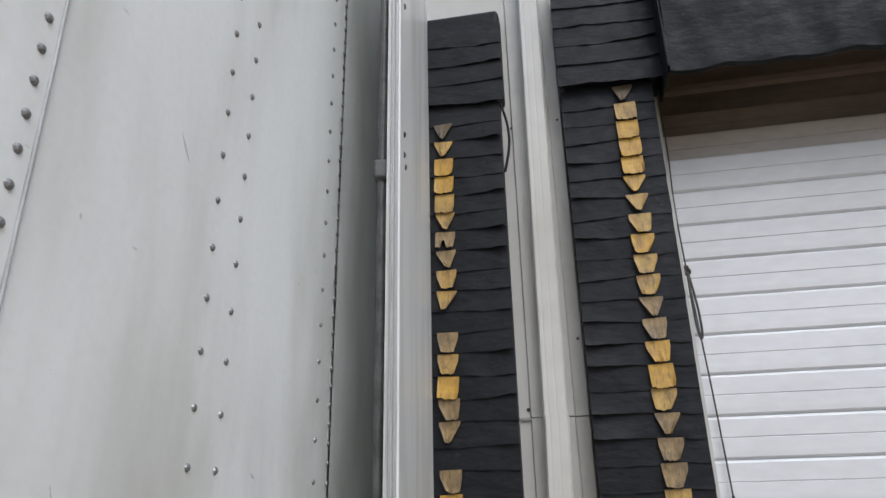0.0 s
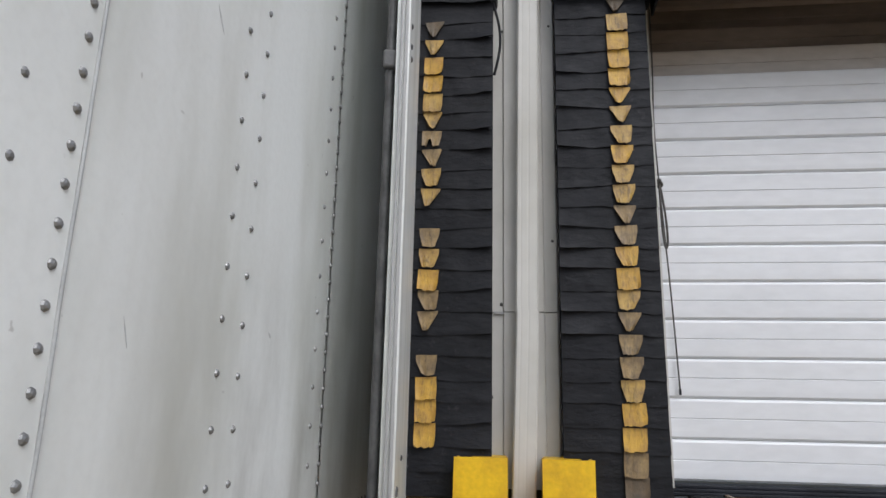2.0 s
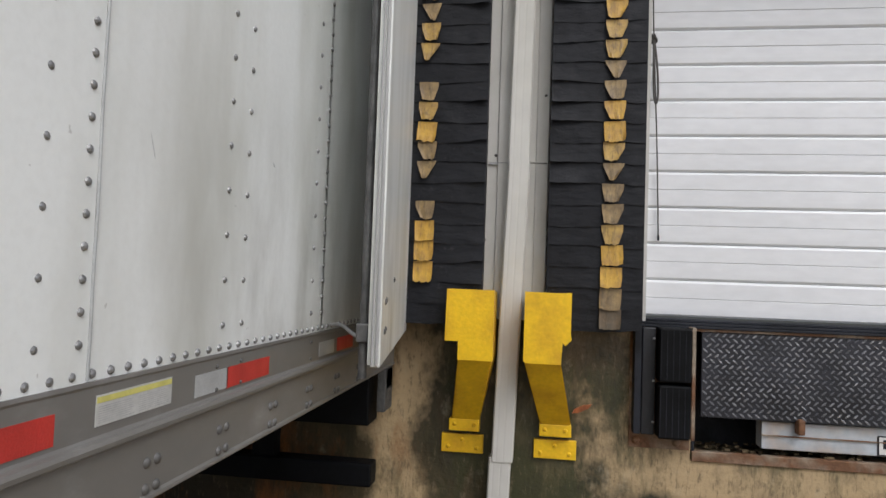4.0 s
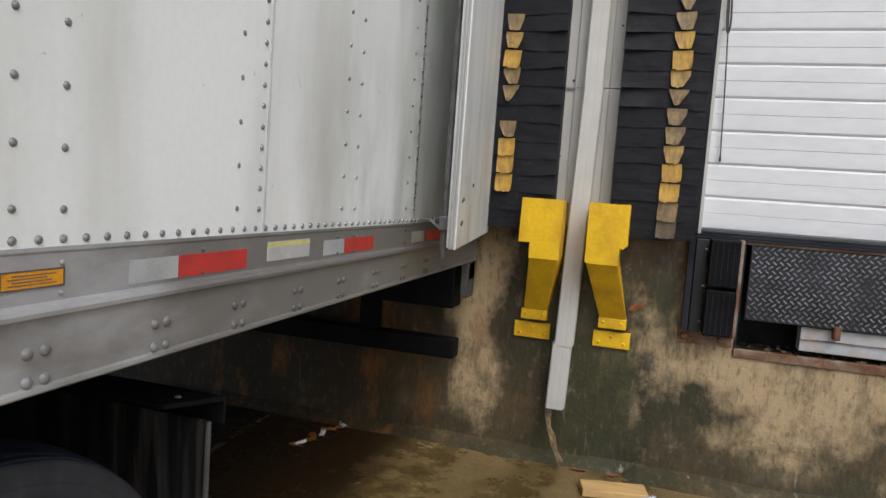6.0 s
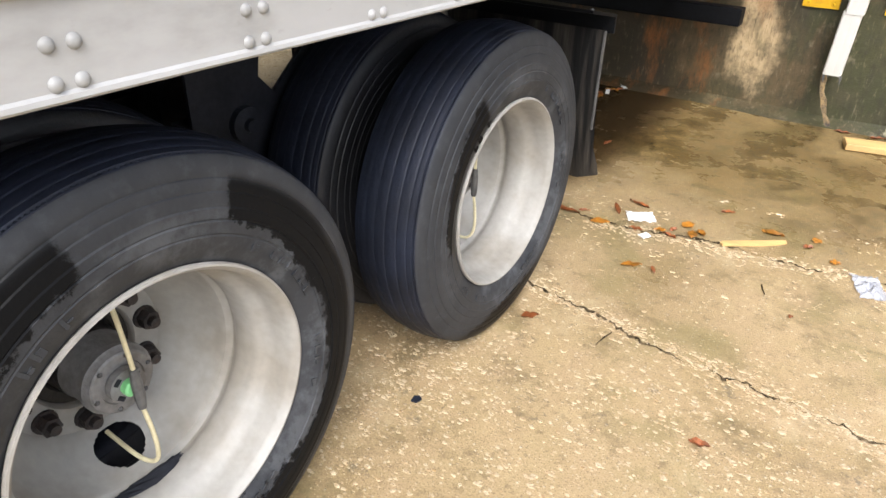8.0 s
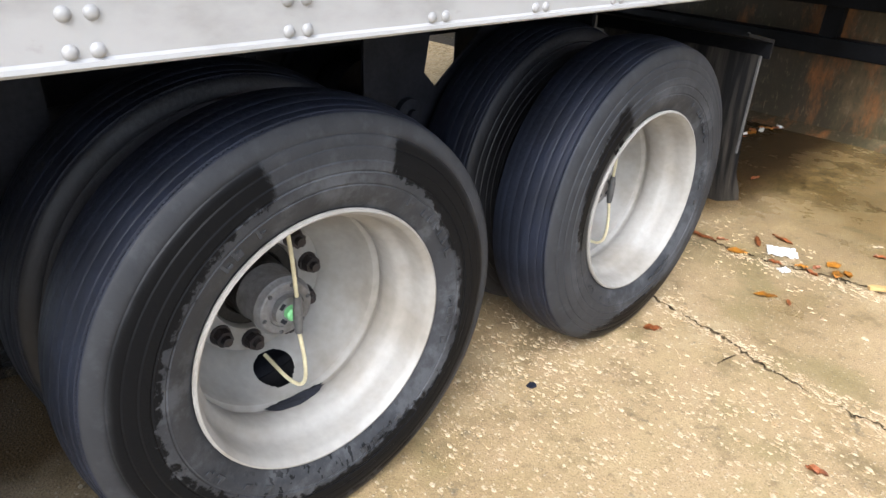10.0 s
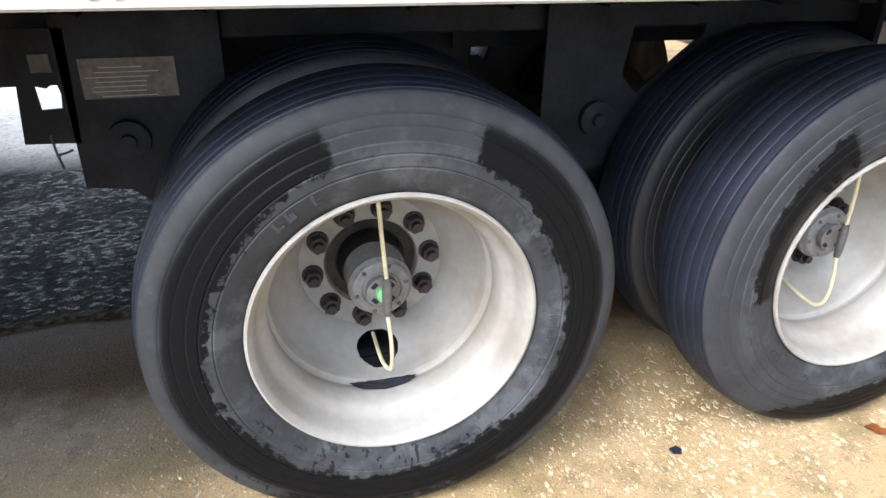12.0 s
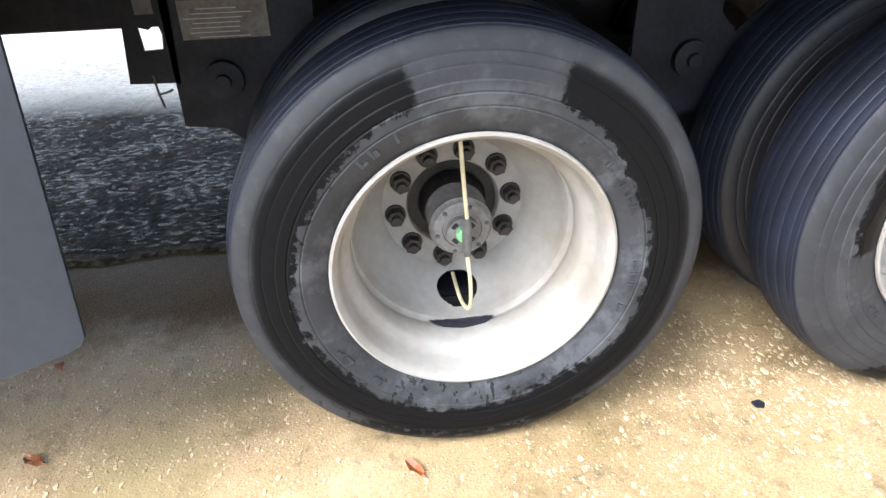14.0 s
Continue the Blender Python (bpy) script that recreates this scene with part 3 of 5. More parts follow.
ground = tagged(done(bm, "ground", YARD, smooth=True), "wet tan exposed-aggregate concrete yard with cracks", "ground", kind="structure")


def crack(points, width, name="crack"):
    """A ragged open crack, a dark ribbon on the slab between crumbled edges."""
    bm = bmesh.new()
    rng = random.Random(len(points) * 7 + int(width * 1e4))
    left, right = [], []
    for (x0, y0), (x1, y1) in zip(points, points[1:]):
        steps = max(2, int(math.hypot(x1 - x0, y1 - y0) / 0.009))
        for k in range(steps):
            f = k / steps
            gap = max(0.06, 0.45 + 1.5 * noise.noise(((x0 + f * (x1 - x0)) * 8, 3, width * 50)) + 0.7 * noise.noise(((x0 + f * (x1 - x0)) * 30, 5, 2)))
            x, y = x0 + (x1 - x0) * f, y0 + (y1 - y0) * f + 0.022 * noise.noise((x0 * 9 + f * 6, y0 * 5, width * 99)) + 0.014 * noise.noise(((x0 + f * (x1 - x0)) * 24, y0, 7)) + rng.uniform(-0.0035, 0.0035)
            w = width * gap * (0.4 + rng.random())
            left.append(bm.verts.new((x, y - w, ground_z(y) + 0.003)))
            right.append(bm.verts.new((x, y + w * rng.random(), ground_z(y) + 0.003)))
    for a, b, c, d in zip(left, left[1:], right[1:], right):
        bm.faces.new((a, b, c, d))
    return part(name, bm, CRACK, ground)


crack([(-0.3, -2.44), (-0.17, -2.465), (-0.02, -2.495), (0.15, -2.515), (0.25, -2.55), (0.37, -2.585), (0.57, -2.595), (0.76, -2.605), (0.95, -2.62), (1.4, -2.66), (2.2, -2.70)], 0.0105)
crack([(-1.0, -1.90), (-0.41, -1.83), (-0.28, -1.80), (-0.14, -1.81), (0.0, -1.795), (0.13, -1.755), (0.29, -1.705), (0.53, -1.70), (0.69, -1.70), (0.87, -1.655), (1.1, -1.655), (1.27, -1.60), (2.2, -1.50)], 0.0115)


def rough_line(x0, wob, y0, y1, w, name, material):
    bm = bmesh.new()
    rng = random.Random(5)
    a, b = [], []
    k = y0
    while k < y1:
        x = x0 + wob * noise.noise((k * 3, 1, 2))
        h = ground_z(k) + 0.004
        a.append(bm.verts.new((x - w * (0.4 + rng.random()), k, h)))
        b.append(bm.verts.new((x + w * (0.4 + rng.random()), k, h)))
        k += 0.03
    for p, q, r, s in zip(a, a[1:], b[1:], b):
        bm.faces.new((p, q, r, s))
    return part(name, bm, material, ground)


rough_line(-1.18, 0.05, -7.0, -0.02, 0.019, "joint", CRACK)


def scatter_stones(count, seed, region, size, name, gather=None):
    """Loose and exposed stones, half sunk in the slab."""
    rng = random.Random(seed)
    bm = bmesh.new()
    made = 0
    while made < count:
        x, y = rng.uniform(*region[0]), rng.uniform(*region[1])
        if gather is None:
            if noise.noise((x * 1.6, y * 1.6, 3.3)) + 0.7 * noise.noise((x * 7, y * 7, 1.3)) + 0.4 * rng.random() < 0.2:
                continue
        else:
            x, y = gather(rng)
        made += 1
        r = size * (0.35 + 1.5 * rng.random() ** 3)
        z, t = ground_z(y), rng.uniform(0, 6.28)
        n = rng.choice((5, 6, 7))
        ring = []
        for k in range(n):
            u = t + 6.283 * k / n
            q = r * rng.uniform(0.6, 1.1)
            ring.append((x + q * math.cos(u) * 1.3, y + q * math.sin(u) * 0.8))
        low = [bm.verts.new((a, b, z - 0.002)) for a, b in ring]
        top = [bm.verts.new((x + (a - x) * 0.7, y + (b - y) * 0.7, z + r * rng.uniform(0.15, 0.4))) for a, b in ring]
        bm.faces.new(top)
        for k in range(n):
            bm.faces.new((low[k], low[(k + 1) % n], top[(k + 1) % n], top[k]))
    return tagged(part(name, bm, STONE, ground), kind="stuff")


def along_crack(rng):
    x = rng.uniform(-0.2, 1.6)
    if rng.random() < 0.5:
        return x, -2.485 - 0.15 * x + rng.gauss(-0.01, 0.028)
    return x, -1.80 + 0.145 * x + rng.gauss(-0.01, 0.03)


scatter_stones(11500, 3, ((-0.6, 1.75), (-5.4, -1.3)), 0.006, "aggregate")
scatter_stones(420, 11, ((-1, 1), (-1, 1)), 0.0075, "gravel_patch", lambda rng: (rng.gauss(0.55, 0.35), rng.gauss(-2.85, 0.22)))
scatter_stones(3400, 4, ((0, 1), (0, 1)), 0.0062, "crumbs", along_crack)
scatter_stones(500, 8, ((-1, 1), (-1, 1)), 0.0065, "gravel_patch", lambda rng: (rng.gauss(-0.2, 0.13), rng.gauss(-3.1, 0.17)))

# ---- dock wall ----
wall = tagged(new("wall_dock"), "stained mossy concrete dock wall under beige metal siding", "wall", kind="structure")
bm = bmesh.new()
box(bm, -9, 1.30, 0.0, 0.4, -0.3, 1.40)
box(bm, 1.30, 3.80, 0.0, 0.4, -0.3, 0.83)
box(bm, 3.80, 9, 0.0, 0.4, -0.3, 1.40)
part("concrete_base", bm, OLDWALL, wall)
bm = bmesh.new()
rng = random.Random(2)
front, crest = [], []
for k in range(181):
    x = -9 + 0.1 * k
    d = 0.11 + 0.03 * noise.noise((x * 2, 0, 0)) + 0.05 * (x > 0.9)
    front.append(bm.verts.new((x, -d, ground_z(-d) - 0.01)))
    crest.append(bm.verts.new((x, -0.001, 0.205 + 0.02 * noise.noise((x * 3, 4, 0)))))
for a, b, c, d in zip(front, front[1:], crest[1:], crest):
    bm.faces.new((a, b, c, d))
part("footing", bm, OLDWALL, wall)


def ribbed(x0, x1, y, z0, z1, depth=0.02):
    """Vertical box-rib metal cladding."""
    bm = bmesh.new()
    out, x = [], x0
    while x < x1 - 1e-6:
        for dx, dy in ((0, 0), (0.10, 0), (0.112, -depth), (0.138, -depth), (0.15, 0)):
            if x + dx <= x1:
                out.append((x + dx, y + dy))
        x += 0.15
    out += [(x1, y), (x1, y + 0.25), (x0, y + 0.25)]
    return prism(bm, [(a, b) for a, b in out], z0, z1, "z")


for y, z0, z1 in ((-0.063, 2.098, 7.0), (-0.060, 1.40, 2.094)):
    part("siding_sheet", ribbed(-9, 0.0, y, z0, z1), SIDING, wall)
    out = [(0.0, y), (0.43, y), (0.436, y - 0.012), (0.60, y - 0.012), (0.606, y - 0.004), (0.655, y - 0.004), (0.655, y + 0.25), (0.0, y + 0.25)]
    part("siding_sheet", prism(bmesh.new(), out, z0, z1, "z"), SIDING, wall)
part("siding_sheet", cube(0.655, 1.10, 0.012, 0.3, 1.40, 7.0), SIDING, wall)
part("siding_sheet", ribbed(4.0, 9, 0.012, 1.40, 7.0), SIDING, wall)
part("siding_sheet", cube(1.10, 4.0, 0.012, 0.45, 3.95, 7.0), SIDING, wall)
fix = mesh_of((lambda b: (dome(b, (0, 0, 0), 0.008, 0.006, 8, (0, -1, 0)), b)[1])(bmesh.new()), "siding_screw", BOLT)
for x, z in ((0.43, 3.405), (0.425, 2.13), (0.64, 3.42), (0.385, 1.75), (0.64, 2.4)):
    piece("siding_screw", fix, wall, Matrix.Translation((x, -0.064, z)))
part("lap_strip", cube(0.395, 0.475, -0.071, -0.065, 2.088, 2.098), INK, wall)

# ---- dock door ----
door = tagged(new("door_1"), "closed white ribbed steel dock door", "door", kind="structure")
SLAT = 0.1638
prof = [(0.102, 0.0), (0.094, 0.009), (0.093, 0.03), (0.093, 0.078), (0.097, 0.081), (0.093, 0.084), (0.093, 0.15), (0.096, 0.157), (0.104, 0.162), (0.14, 0.162), (0.14, 0.0)]
# white slats, then a dull one, browner towards the top
slats = [mesh_of(prism(bmesh.new(), prof, 1.08, 4.0, "x"), "slat", m) for m in (DOORW, DOOR_DULL, DOOR_BROWN)]
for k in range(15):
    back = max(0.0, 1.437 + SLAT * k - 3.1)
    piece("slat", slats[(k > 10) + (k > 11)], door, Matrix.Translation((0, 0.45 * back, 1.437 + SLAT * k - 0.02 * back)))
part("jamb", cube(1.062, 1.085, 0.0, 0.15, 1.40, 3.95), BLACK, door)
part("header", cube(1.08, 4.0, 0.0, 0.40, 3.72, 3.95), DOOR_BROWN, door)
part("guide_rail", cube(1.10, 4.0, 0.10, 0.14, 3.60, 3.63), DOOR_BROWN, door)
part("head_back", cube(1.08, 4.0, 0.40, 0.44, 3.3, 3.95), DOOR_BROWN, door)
for k, (y, z) in enumerate(((0.03, 1.416), (0.0, 1.404), (-0.02, 1.392))):
    part("sill_seal", cube(1.06, 3.8, y, y + 0.1, z, z + 0.011, bevel=0.002), BLACK, door)

# ---- door cord ----
cord = thing("door_cord", "thin grey pull cord knotted and hanging beside the dock door", "cord", at=(1.13, 0.06, 1.79))
tube("cord", [(1.117, 0.05, 3.62), (1.122, 0.06, 3.3), (1.107, 0.055, 3.0), (1.117, 0.06, 2.70), (1.132, 0.06, 2.4), (1.147, 0.07, 2.1), (1.157, 0.075, 1.79)], 0.0035, ROPE, cord)
tube("loop", [(1.117, 0.05, 2.69), (1.132, 0.05, 2.60), (1.142, 0.05, 2.42), (1.127, 0.05, 2.38), (1.117, 0.05, 2.5), (1.117, 0.05, 2.68)], 0.005, ROPE, cord)
tube("knot", [(1.092, 0.05, 2.715), (1.117, 0.04, 2.70), (1.132, 0.05, 2.68), (1.112, 0.06, 2.67), (1.102, 0.045, 2.69), (1.122, 0.04, 2.705)], 0.006, ROPE, cord)
part("tip", cube(1.152, 1.162, 0.07, 0.08, 1.775, 1.80, bevel=0.003), BLACK, cord)

# ---- trailer ----
trailer = thing("trailer", "white riveted box trailer with grey rail, backed up to the dock", "trailer", at=(-1.27, -8.0, 0))
part("body", cube(-2.55, -0.012, -16.2, -0.12, 1.24, 4.05), WHITE, trailer)
SEAMS = [-0.15, -1.142, -2.197] + [-3.232 - 1.04 * k for k in range(13)]
for a, ahead in zip(SEAMS, SEAMS[1:]):
    bm = cube(-0.0115, 0.0, ahead, min(a, -0.12) + 0.012, 1.40, 4.03)
    for v in bm.verts:
        if v.co.y > a - 0.5 and v.co.x > -0.005 and a < -1.2:
            v.co.x += 0.0022
    part("side_panel", bm, SKIN, trailer)
rail = prism(bmesh.new(), [(-0.02, 1.402), (0.005, 1.402), (0.0055, 1.396), (0.003, 1.392), (0.003, 1.320), (0.006, 1.316), (0.015, 1.314), (0.018, 1.308), (0.017, 1.301), (0.012, 1.298), (0.006, 1.297), (0.005, 1.197), (0.009, 1.193), (0.010, 1.187), (0.006, 1.183), (-0.06, 1.183), (-0.06, 1.19), (-0.02, 1.2)], -16.2, -0.12, "y")
rail = part("bottom_rail", rail, RAIL, trailer, "grey aluminium bottom rail")
# rivets: two columns a post, close-set along the lap seams and the bottom row
bm = bmesh.new()
for a in SEAMS[1:9]:
    for k in range(54):
        dome(bm, (0.002, a - 0.008, 1.457 + 0.0461 * k), 0.0072, 0.005)
    for y in (a - 0.092, a - 0.54, a - 0.627):
        for k in range(27):
            dome(bm, (0.0, y, 1.458 + 0.0922 * k), 0.0072, 0.005)
y = -0.3
while y > -8.0:
    dome(bm, (0.0, y, 1.413), 0.0078, 0.006)
    y -= 0.0435
tagged(part("rivets", bm, RIVET, trailer, smooth=False), kind="stuff")
for a in SEAMS[2:6]:
    tube("seam_bead", [(0.0032, a + 0.014 + 0.004 * noise.noise((z * 0.9, a, 2)), 1.405 + 0.08 * z) for z in range(33)], 0.0026, SILVER, trailer)
# scuffs and scratches on the side
def scuff(points, width, material, name="scuff_mark"):
    """A thin smear of rubbed paint along a line of (y, z)."""
    bm = bmesh.new()
    rng = random.Random(int(points[0][0] * -1000))
    n = 12
    lo, hi = [], []
    for k in range(n + 1):
        f = k / n
        (y0, z0), (y1, z1) = points
        w = width * math.sin(math.pi * min(0.97, max(0.03, f))) * rng.uniform(0.5, 1.1)
        dy, dz = y1 - y0, z1 - z0
        q = math.hypot(dy, dz)
        y, z = y0 + dy * f, z0 + dz * f
        lo.append((y - w * dz / q, z + w * dy / q))
        hi.append((y + w * dz / q, z - w * dy / q))
    return part(name, prism(bm, lo + hi[::-1], 0.0003, 0.0008, "x"), material, trailer)


for pts, w, m in (((( -2.607, 1.722), (-2.573, 1.709)), 0.005, SCUFF), (((-2.488, 1.743), (-2.460, 1.738)), 0.003, SCUFF), (((-3.02, 1.476), (-2.984, 1.511)), 0.006, RUBBED), (((-2.976, 1.484), (-2.953, 1.508)), 0.006, RUBBED), (((-2.951, 1.452), (-2.927, 1.481)), 0.004, RUBBED),
                  (((-2.655, 1.505), (-2.648, 1.522)), 0.003, RUBBED), (((-2.638, 1.506), (-2.632, 1.526)), 0.004, RUBBED), (((-2.622, 1.506), (-2.617, 1.524)), 0.003, RUBBED), (((-2.055, 1.79), (-2.039, 1.75)), 0.0018, SCUFF), (((-2.3, 1.69), (-2.296, 1.665)), 0.0012, SCUFF),
                  (((-2.75, 1.69), (-2.70, 1.655)), 0.005, SCUFF), (((-1.55, 1.83), (-1.535, 1.82)), 0.004, SCUFF), (((-1.9, 2.35), (-1.87, 2.31)), 0.0025, SCUFF)):
    scuff(pts, w, m)
# rail bolts in fours
COLS = [-0.70, -0.96, -1.22, -1.48, -1.74, -1.994, -2.254, -2.503, -2.768, -3.030, -3.296, -3.557, -3.826, -4.102, -4.393, -4.68, -4.97, -5.26]
bm = bmesh.new()
dome(bm, (0, 0, 0), 0.0098, 0.0065, 12)
boltm = mesh_of(bm, "bolt", BOLT, True)
for y in COLS:
    for dy in (0, -0.031):
        for z in (1.248, 1.205):
            piece("bolt", boltm, rail, Matrix.Translation((0.0055, y + dy, z)))
bm = bmesh.new()
for y in (-1.68, -1.79, -2.40, -2.74, -2.85, -3.243, -3.328, -1.23, -3.7):
    for z in (1.377, 1.331):
        dome(bm, (0.003, y, z), 0.005, 0.005, 8)
tagged(part("small_bolts", bm, BOLT, trailer), kind="stuff")


def decal(name, y0, y1, z0, z1, material, label, parent=None, x=0.0032, t=0.0012):
    """A thin stick-on label or tape on the rail."""
    return part(name, cube(x, x + t, y0, y1, z0, z1), material, parent or trailer, label)


for a, b in ((-3.10, -2.857), (-2.472, -2.246), (-1.746, -1.526), (-3.82, -3.60), (-0.98, -0.80)):
    decal("red_tape", a, b, 1.327, 1.3695, RED, "red reflective tape")
for a, b in ((-2.60, -2.474), (-1.874, -1.742), (-1.157, -1.014), (-3.235, -3.12)):
    decal("white_tape", a, b, 1.328, 1.3695, SILVER, "worn silver reflective tape")


def paper(y0, y1, z0, z1, stripes, lines, seed, x=0.0032):
    p = decal("label", y0, y1, z0, z1, LABEL, "white paper label with printed lines", x=x)
    for z, h, m in stripes:
        part("stripe", cube(x + 0.0012, x + 0.0017, y0 + 0.001, y1 - 0.001, z - h, z), m, p)
    rng = random.Random(seed)
    bm = bmesh.new()
    for z, a, b in lines:
        box(bm, x + 0.0012, x + 0.0016, y0 + (y1 - y0) * a, y0 + (y1 - y0) * (b - 0.08 * rng.random()), z - 0.0009, z)
    tagged(part("printing", bm, INK, p), kind="stuff")
    return p


def rows(z0, z1, n, a, b):
    return [(z0 + (z1 - z0) * k / n, a, b) for k in range(n)]


paper(-2.161, -1.957, 1.334, 1.3795, [(1.377, 0.009, LABEL_YELLOW)], rows(1.339, 1.366, 8, 0.03, 0.48) + rows(1.339, 1.366, 8, 0.53, 0.97) + [(1.374, 0.2, 0.4), (1.374, 0.65, 0.85)], 1)
paper(-3.574, -3.494, 1.327, 1.3745, [(1.3725, 0.006, RED)], rows(1.331, 1.362, 8, 0.08, 0.92), 2)
paper(-3.492, -3.356, 1.331, 1.3765, [(1.375, 0.007, AMBER), (1.354, 0.006, LABEL_YELLOW)], rows(1.334, 1.346, 3, 0.05, 0.6) + rows(1.357, 1.367, 3, 0.05, 0.95), 3)
p = paper(-3.494, -3.398, 1.2285, 1.2595, [(1.2325, 0.003, INK)], [(1.2525, 0.35, 0.8)] + [(1.2475, 0.15, 0.92), (1.2462, 0.15, 0.92)] + [(1.242, 0.1, 0.95), (1.239, 0.1, 0.8)], 4, x=0.0055)
amber = decal("amber_label", -2.844, -2.735, 1.342, 1.3705, AMBER, "amber sticker with dark border and print")
bm = bmesh.new()
for a, b, c, d in ((-2.844, -2.735, 1.368, 1.3705), (-2.844, -2.735, 1.342, 1.3445), (-2.844, -2.8415, 1.3445, 1.368), (-2.7375, -2.735, 1.3445, 1.368)):
    box(bm, 0.0044, 0.005, a, b, c, d)
for k in range(4):
    box(bm, 0.0044, 0.005, -2.832 + 0.006 * (k % 2), -2.75 - 0.008 * (k % 3), 1.3485 + 0.0046 * k, 1.3498 + 0.0046 * k)
tagged(part("printing", bm, STEEL, amber), kind="stuff")

# ---- rear door, swung open against the side ----
turn = Matrix.Translation((0.018, -0.10, 0)) @ Matrix.Rotation(math.atan2(-1.27, 0.185), 4, "Z")
def swung(bm):
    bmesh.ops.transform(bm, matrix=turn, verts=bm.verts)
    return bm
rdoor = part("rear_door", swung(cube(0, 1.29, 0.008, 0.034, 1.335, 4.0, bevel=0.003)), SKIN, trailer, "open white rear door folded back along the side")
part("outer_skin", swung(cube(0.02, 1.28, 0.0, 0.0075, 1.34, 3.99)), SKIN, rdoor, "white outer door skin facing the trailer side")
for a, b, c, d in ((1.2905, 1.296, 0.010, 0.016), (1.2905, 1.298, 0.021, 0.029)):
    part("edge_gasket", swung(cube(a, b, c, d, 1.34, 3.99, bevel=0.0015)), ALU, rdoor)
part("lock_rod", swung(lathe(bmesh.new(), [(1.30, 0.0), (1.30, 0.012), (3.99, 0.012), (3.99, 0.0)], 16, (1.24, -0.016, 0), "z")), STEEL, rdoor)
for z in (1.42, 2.55, 3.5):
    part("rod_keeper", swung(cube(1.215, 1.265, -0.034, 0.0, z - 0.025, z + 0.025, bevel=0.005)), STEEL, rdoor)
for z in (1.5, 2.2, 2.9, 3.6):
    part("hinge", swung(cube(-0.03, 0.06, 0.034, 0.042, z - 0.05, z + 0.05, bevel=0.004)), ALU, rdoor)
bm = bmesh.new()
dome(bm, (0, 0, 0), 0.009, 0.006, 10, (0, 1, 0))
dbolt = mesh_of(bm, "door_bolt", STEEL, True)
for u, z in ((1.2, 1.42), (1.17, 1.425), (1.2, 1.50), (1.17, 1.505), (0.9, 1.56), (1.2, 2.62), (1.17, 2.60), (1.2, 2.68), (1.2, 3.5), (1.17, 3.52), (0.1, 2.2), (0.1, 2.24), (0.1, 2.9), (0.1, 2.95), (0.1, 1.52), (0.1, 1.48), (1.2, 3.1)):
    piece("door_bolt", dbolt, rdoor, turn @ Matrix.Translation((u, 0.0335, z)))
tube("holdback_hook", [(0.004, -1.05, 1.415), (0.05, -1.10, 1.425), (0.10, -1.16, 1.40), (0.155, -1.22, 1.39), (0.19, -1.26, 1.41)], 0.006, ALU, rdoor)
tube("holdback_loop", [(0.165, -1.24, 1.36), (0.185, -1.29, 1.37), (0.19, -1.30, 1.43), (0.18, -1.27, 1.46), (0.165, -1.24, 1.44), (0.165, -1.24, 1.38)], 0.007, STEEL, rdoor)
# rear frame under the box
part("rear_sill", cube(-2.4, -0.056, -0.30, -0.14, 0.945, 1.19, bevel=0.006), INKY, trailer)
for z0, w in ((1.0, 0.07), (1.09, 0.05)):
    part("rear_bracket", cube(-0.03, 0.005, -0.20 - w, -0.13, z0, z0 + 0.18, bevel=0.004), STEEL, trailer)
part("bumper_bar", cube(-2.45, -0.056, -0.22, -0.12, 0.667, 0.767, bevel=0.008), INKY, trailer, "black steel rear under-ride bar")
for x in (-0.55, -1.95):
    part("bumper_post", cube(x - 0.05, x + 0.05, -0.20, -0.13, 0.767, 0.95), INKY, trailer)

# ---- running gear ----
for y in [-0.45 - 0.26 * k for k in range(30)]:
    bm = bmesh.new()
    prism(bm, [(y - 0.03, 1.183), (y + 0.03, 1.183), (y + 0.03, 1.177), (y + 0.004, 1.175), (y + 0.004, 1.10), (y + 0.03, 1.098), (y + 0.03, 1.09), (y - 0.03, 1.09), (y - 0.03, 1.098), (y - 0.004, 1.10), (y - 0.004, 1.175), (y - 0.03, 1.177)], -2.0, -0.62, "x")
    part("crossmember", bm, BLACK, trailer)
part("end_plate", cube(-2.0, -0.66, -2.43, -2.41, 0.86, 1.18), BLACK, trailer)
part("underfloor", cube(-2.54, -0.065, -16.0, -0.3, 1.184, 1.235), BLACK, trailer)
for x in (-0.80, -1.86):
    part("slider_rail", cube(x - 0.06, x + 0.06, -8.0, -4.30, 0.925, 1.09, bevel=0.006), BLACK, trailer)
    part("slider_rail", cube(x - 0.06, x + 0.06, -4.30, -1.7, 1.02, 1.09, bevel=0.006), BLACK, trailer)
AXLES, HUB_Z = (-2.79, -4.005), 0.543
